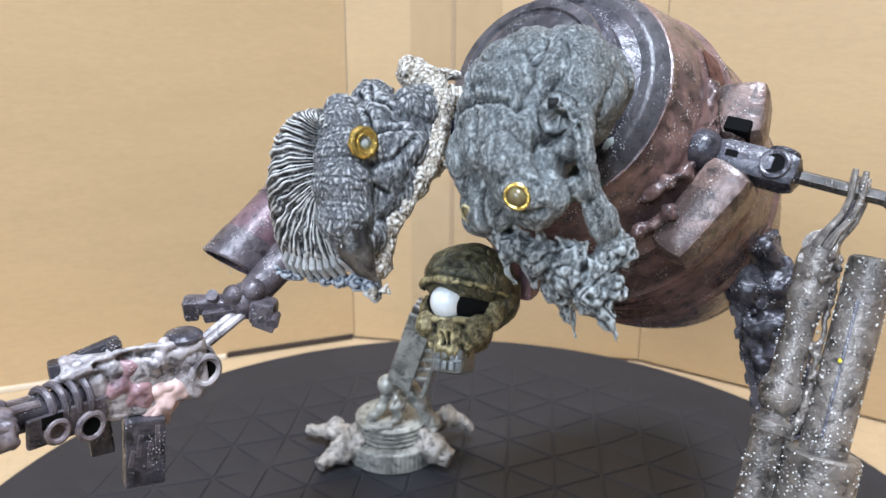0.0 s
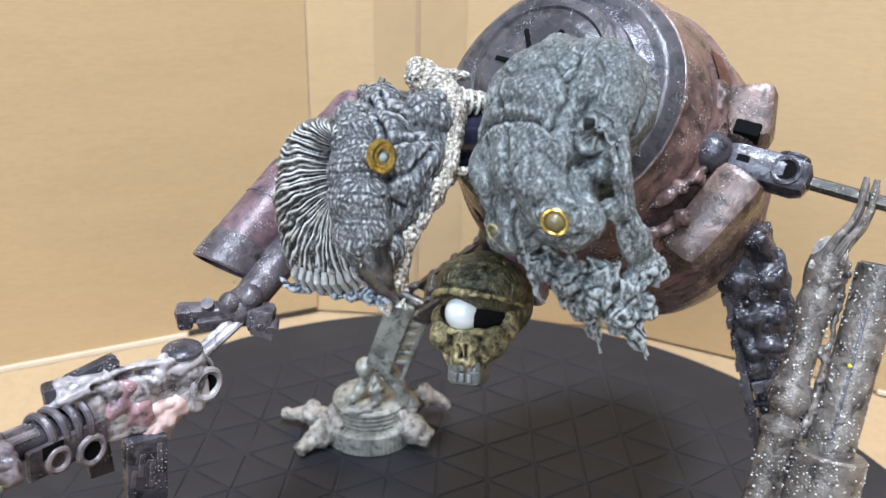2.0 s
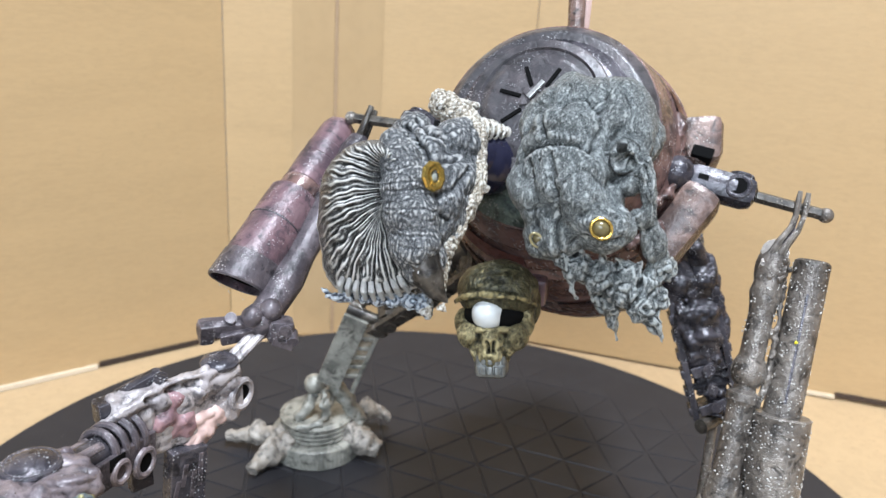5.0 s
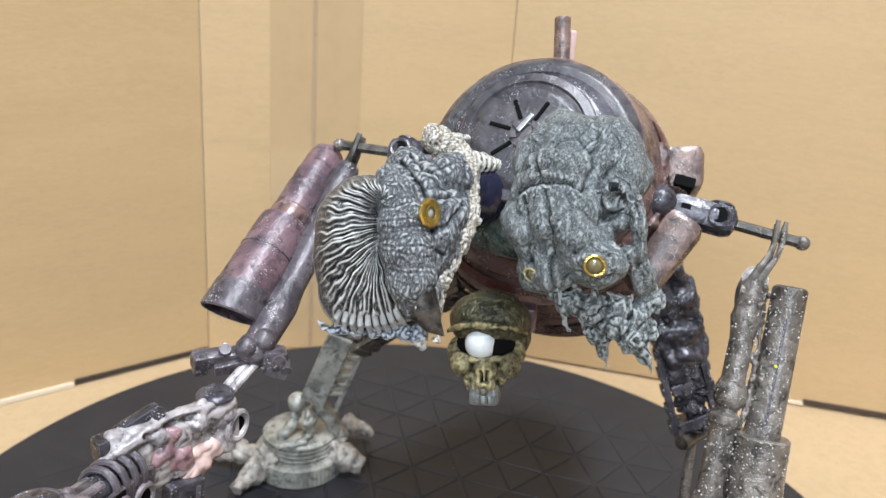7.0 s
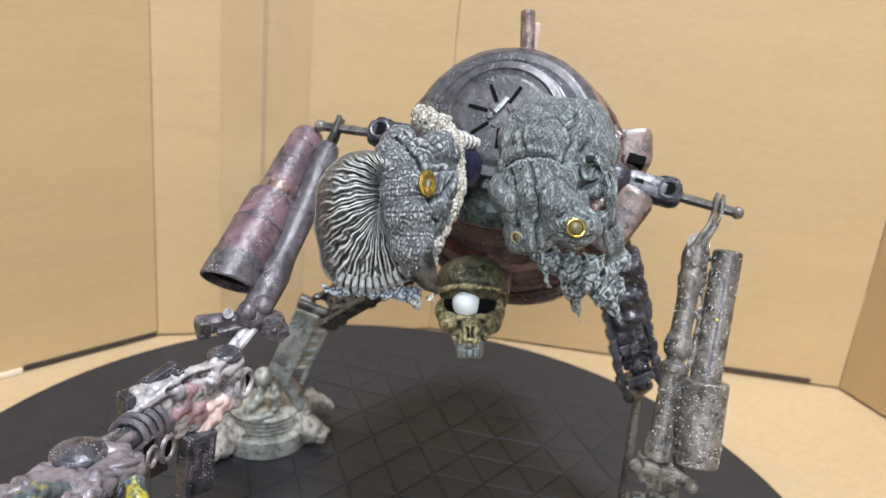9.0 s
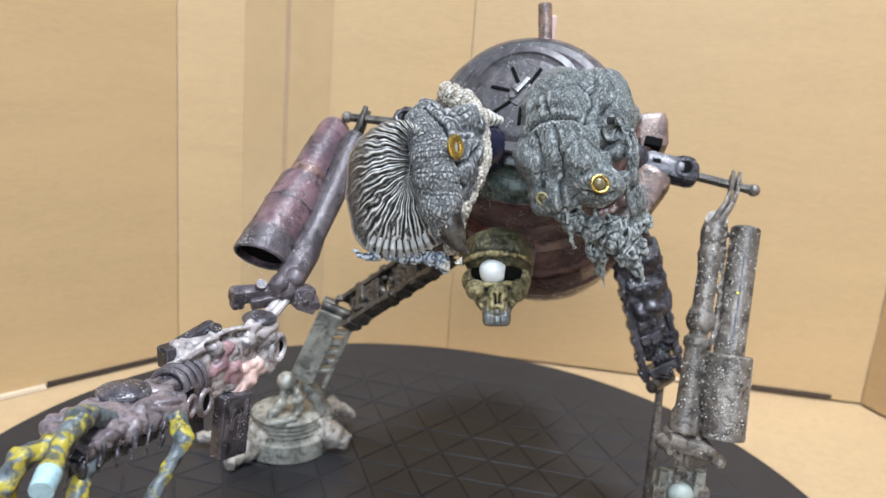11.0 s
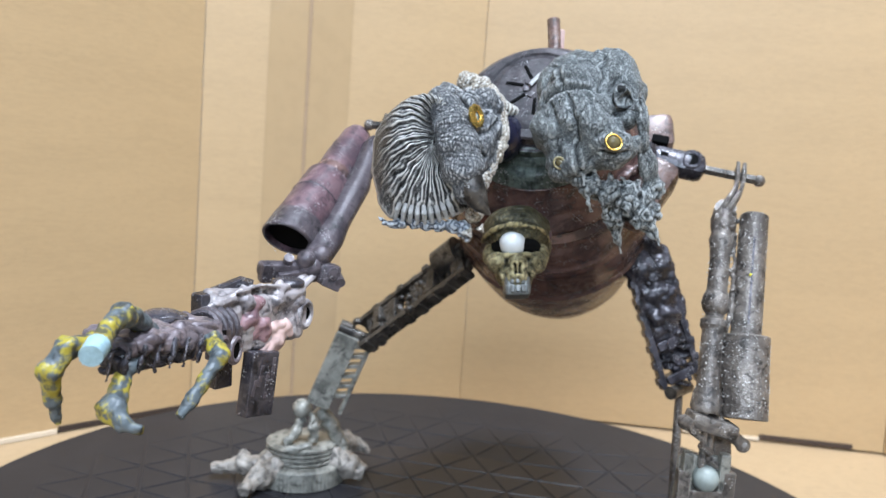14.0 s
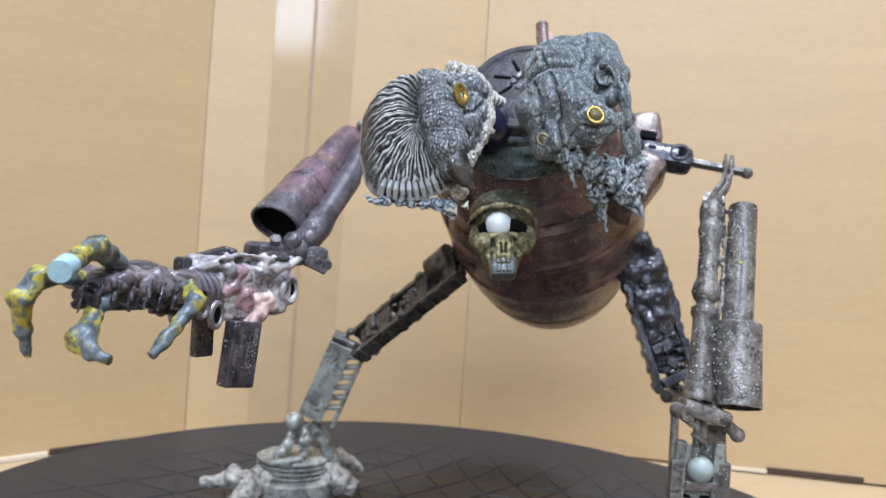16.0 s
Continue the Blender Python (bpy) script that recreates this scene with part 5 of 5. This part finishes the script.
for a, b, c, r in ((13, -3, -2.6, 3.0), (16.5, -1, -2.6, 3.0), (12, -6, -2.4, 2.8), (15, 2, -2.5, 2.6), (18, -3, -2.4, 2.4), (14.5, -5.5, -2.3, 2.6)):
    ball(bm, gun(a, b, c + 1.2), r * 1.35, seg=14)
sculpt("rose_putty", bm, worn("rose_paint", (0.34, 0.2, 0.21), (0.14, 0.085, 0.1), (0.5, 0.36, 0.35), (0.7, 0.6, 0.6), 0.3, 0.0, 0.5), forearm, 0.4, 8, (("lump", 3.5, 0.8), ("fold", 4, 0.4)), (), "glossy rose-pink putty")
bm = bmesh.new()
box(bm, gun(13.5, -19.5, -3.6), (9.5, 18, 4.6), x=GX + GY * 0.12, y=GY - GX * 0.12, bevel=0.7)
mag = part("magazine", bm, BLACKENED, forearm, "curved magazine with flaking paint")
for k in range(4):
    bm = bmesh.new()
    box(bm, gun(10.4 + k * 2.1, -17.0 - (k % 2) * 3.0, -5.85), (1.2, 9 - 1.5 * k, 0.35), x=GX + GY * (0.12 + 0.06 * k), y=GY - GX * 0.12, bevel=0.2)
    part("paint_flake", bm, ARMPAINT, mag)
bm = bmesh.new()
box(bm, gun(22.5, -14, 1), (5.5, 12, 3), x=GX, y=GY, bevel=0.5)
part("grip", bm, BLACKENED, forearm)

# wrist: a stack of ribs, then rods and a round joint
W0 = gun(23, -3.0, 0)
HC = Vector((-105.2, -90.5, 99.8))
WX = (HC - W0).normalized()
WS = WX.cross(Vector((0, 0, 1))).normalized()
WU = WS.cross(WX)
for k in range(4):
    bm = bmesh.new()
    torus(bm, W0 + WX * (3.5 + 2.9 * k), WX, 5.2 - 0.25 * k, 0.95, 20, 8)
    part("wrist_rib", bm, ARMPAINT, forearm)
bm = bmesh.new()
tube(bm, [W0 - WX * 3, W0 + WX * 20], 3.4, 14)
part("wrist_core", bm, BLACKENED, forearm)
for sgn in (-1, 1):
    bm = bmesh.new()
    box(bm, W0 + WX * 9 + WS * sgn * 4.6 - WU * 3, (19, 1.6, 7), x=WX, y=WS, bevel=0.6)
    cheek = part("wrist_cheek", bm, ARMPAINT, forearm)
    bm = bmesh.new()
    torus(bm, W0 + WX * 4 + WS * sgn * 5.4 - WU * 5.5, WS, 3.0, 0.9)
    torus(bm, W0 + WX * 12 + WS * sgn * 5.4 - WU * 4, WS, 2.4, 0.8)
    part("wrist_ring", bm, HANDPAINT, cheek)
    bm = bmesh.new()
    tube(bm, [W0 + WX * 4 + WS * sgn * 5.2 - WU * 5.5, W0 + WX * 4 + WS * sgn * 5.7 - WU * 5.5], 2.3, 16)
    box(bm, W0 + WX * 13 + WS * sgn * 5.2 - WU * 1.2, (5, 0.8, 3), x=WX, y=WS, bevel=0.3)
    part("ring_bore", bm, PIT_SHADE, cheek)
bm = bmesh.new()
tube(bm, [W0 + WX * 16, W0 + WX * 22], [3.0, 2.6], 12)
for k in (-1.7, 1.7):
    tube(bm, [W0 + WX * 14 + WS * k + WU * 2, W0 + WX * 26 + WS * k + WU * 2.5], 1.2, 10)
hand = part("claw_hand", bm, HANDPAINT, arm, "claw hand with yellow and slate painted fingers")
bm = bmesh.new()
box(bm, HC, (25, 15, 8), x=(-0.78, -0.6, 0.03), y=(-0.6, 0.78, 0), bevel=2.4)
box(bm, HC + Vector((-6, -6, 1)), (16, 17, 5), x=(-0.78, -0.6, 0.03), y=(-0.6, 0.78, 0), bevel=2.0)
sculpt("palm", bm, HANDPAINT, hand, 0.5, 2, (("lump", 3, 0.8), ("fold", 3.5, 0.8)))
bm = bmesh.new()
ball(bm, HC + Vector((0, 5, 2.6)), 5.6, seg=24, squash=(1, 1, 0.5))
torus(bm, HC + Vector((0, 5, 3.4)), (0, 0, 1), 5.2, 0.7)
part("round_joint", bm, BLACKENED, hand)
bm = bmesh.new()
for k in range(7):
    tube(bm, [HC + Vector((8 - 3 * k, -6 - 2.2 * k, 2 - 0.3 * (k % 2))), HC + Vector((7 - 3 * k, -8 - 2.0 * k, -2)), HC + Vector((6.5 - 3 * k, -7.4 - 2 * k, -5))], [0.8, 1.0, 0.7], 8)
box(bm, HC + Vector((-3, -9, -2)), (24, 5, 6), x=(-0.78, -0.6, 0.03), y=(-0.6, 0.78, 0), bevel=1.5)
sculpt("knuckle_sinew", bm, BLACKENED, hand, 0.5, 2, (("fold", 3.5, 1.2),))
for pts, radii, tip in ((((-95, -94, 100), (-94, -100, 97.2), (-96.5, -102.8, 94), (-100, -105.5, 89.5), (-102.8, -107.5, 86.5)), (2.4, 2.2, 1.6, 1.7, 1.3), None),
                        (((-108, -98, 98), (-112, -104, 97.5), (-114, -108, 94), (-115.5, -112, 90.5), (-113.5, -115, 88.2), (-110, -116, 87)), (2.2, 2.2, 1.9, 2.9, 1.8, 1.3), None),
                        (((-113, -98, 99), (-119, -104, 102), (-124, -108, 101.5), (-126.5, -109.5, 97.5), (-126, -107, 91), (-125, -104.5, 85.5)), (2.2, 2.0, 2.4, 2.5, 1.7, 0.9), None),
                        (((-108, -97, 102), (-112, -103, 106.5), (-114, -108, 108), (-116.5, -114, 106.5), (-118.5, -121.5, 104.6)), (2.2, 2.3, 2.6, 2.0, 2.1), "tip")):
    bm = bmesh.new()
    tube(bm, pts, list(radii), 12)
    for p, r in zip(pts[1:-1], radii[1:-1]):
        ball(bm, p, r * 1.12, seg=12)
    f = sculpt("finger", bm, YELLOW, hand, 0.4, 3, (("lump", 2.5, 0.5), ("fold", 3, 0.3)))
    if tip:
        bm = bmesh.new()
        tube(bm, [(-118.2, -120.3, 104.9), (-119.3, -124.6, 103.9)], [2.25, 2.1], 14)
        part("fingertip", bm, BLUETIP, f, "pale blue fingertip")

# ---- small pieces of the setting ----
# torn lower flaps of the carton: a pale edge strip, and over it a dark strip painted as the slot's shade
def strip(name, a, b, z, h, out, mat, t=0.8):
    a, b = Vector((*a, z)), Vector((*b, z))
    d = (b - a).normalized()
    n = Vector((d.y, -d.x, 0))
    bm = bmesh.new()
    box(bm, (a + b) / 2 + n * out, ((b - a).length, t, h), x=d, y=n, bevel=0.2)
    return part(name, bm, mat, carton)


strip("slot", (-139, 199.2), (-66, 229.6), -16.2, 3.2, 0.5, plain("slot_shade_brown", (0.035, 0.022, 0.015), 0.8))
strip("slot", (281, 92.5), (330, 61.2), -15.0, 3.0, 0.5, plain("slot_shade_brown_b", (0.05, 0.03, 0.02), 0.8))
strip("torn_edge", (-260, 148.8), (-140, 198.8), -17.0, 2.6, 1.2, CARD_EDGE, 2.4)
strip("torn_edge", (240, 118.6), (281, 92.4), -16.5, 2.0, 1.0, CARD_EDGE, 2.0)
strip("crease", (-3.2, 219.5), (-1.6, 219.2), 200, 430, 0.5, plain("crease_brown", (0.36, 0.25, 0.15), 0.8), 0.6)
for x0, x1 in ((-27, -3.4), (-1.4, 24)):
    y0, y1 = (230 - (x + 65) * 30 / 177 for x in (x0, x1))
    strip("tape", (x0, y0), (x1, y1), 200, 430, 0.45, TAPE, 0.25)

# embossed triangles on the turntable
SIDE = 24.0
GAP = 0.9
HT = SIDE * math.sqrt(3) / 2
turn = Matrix.Rotation(radians(24), 3, "Z")
tile_mesh = {}
for up in (0, 1):
    bm = bmesh.new()
    tri = [Vector((SIDE / 2 * math.cos(radians(a)), SIDE / 2 * math.sin(radians(a)), 0)) for a in ((90, 210, 330) if up else (270, 30, 150))]
    rad = SIDE / math.sqrt(3) - GAP
    lo = [bm.verts.new(turn @ (p.normalized() * rad + Vector((0, 0, -0.55))) * MM) for p in tri]
    hi = [bm.verts.new(turn @ (p.normalized() * (rad - 0.5) + Vector((0, 0, -0.02))) * MM) for p in tri]
    bm.faces.new(hi)
    for k in range(3):
        bm.faces.new((lo[k], lo[(k + 1) % 3], hi[(k + 1) % 3], hi[k]))
    tile_mesh[up] = mesh_of(bm, "embossed_triangle", False)
    tile_mesh[up].materials.append(PLASTIC)
spots = []
for r in range(-12, 13):
    for c in range(-26, 27):
        up = (r + c) % 2 == 0
        p = turn @ Vector((c * SIDE / 2, r * HT + (-HT / 6 if up else HT / 6), 0))
        if p.length < R_DISC - 20:
            spots.append((p.length, up, p))
for _, up, p in sorted(spots, key=lambda s: s[0])[:420]:
    ob = new("embossed_triangle", tile_mesh[1 if up else 0])
    ob.location = (p + Vector((0, 0, DISH + max(0.0, p.length - 115) * 7.1 / 68.7))) * MM
    if p.length > 115:
        ob.rotation_euler = Vector((0, 0, 1)).rotation_difference(Vector((-p.x, -p.y, p.length * 9.68))).to_euler()
    ob.parent = turntable
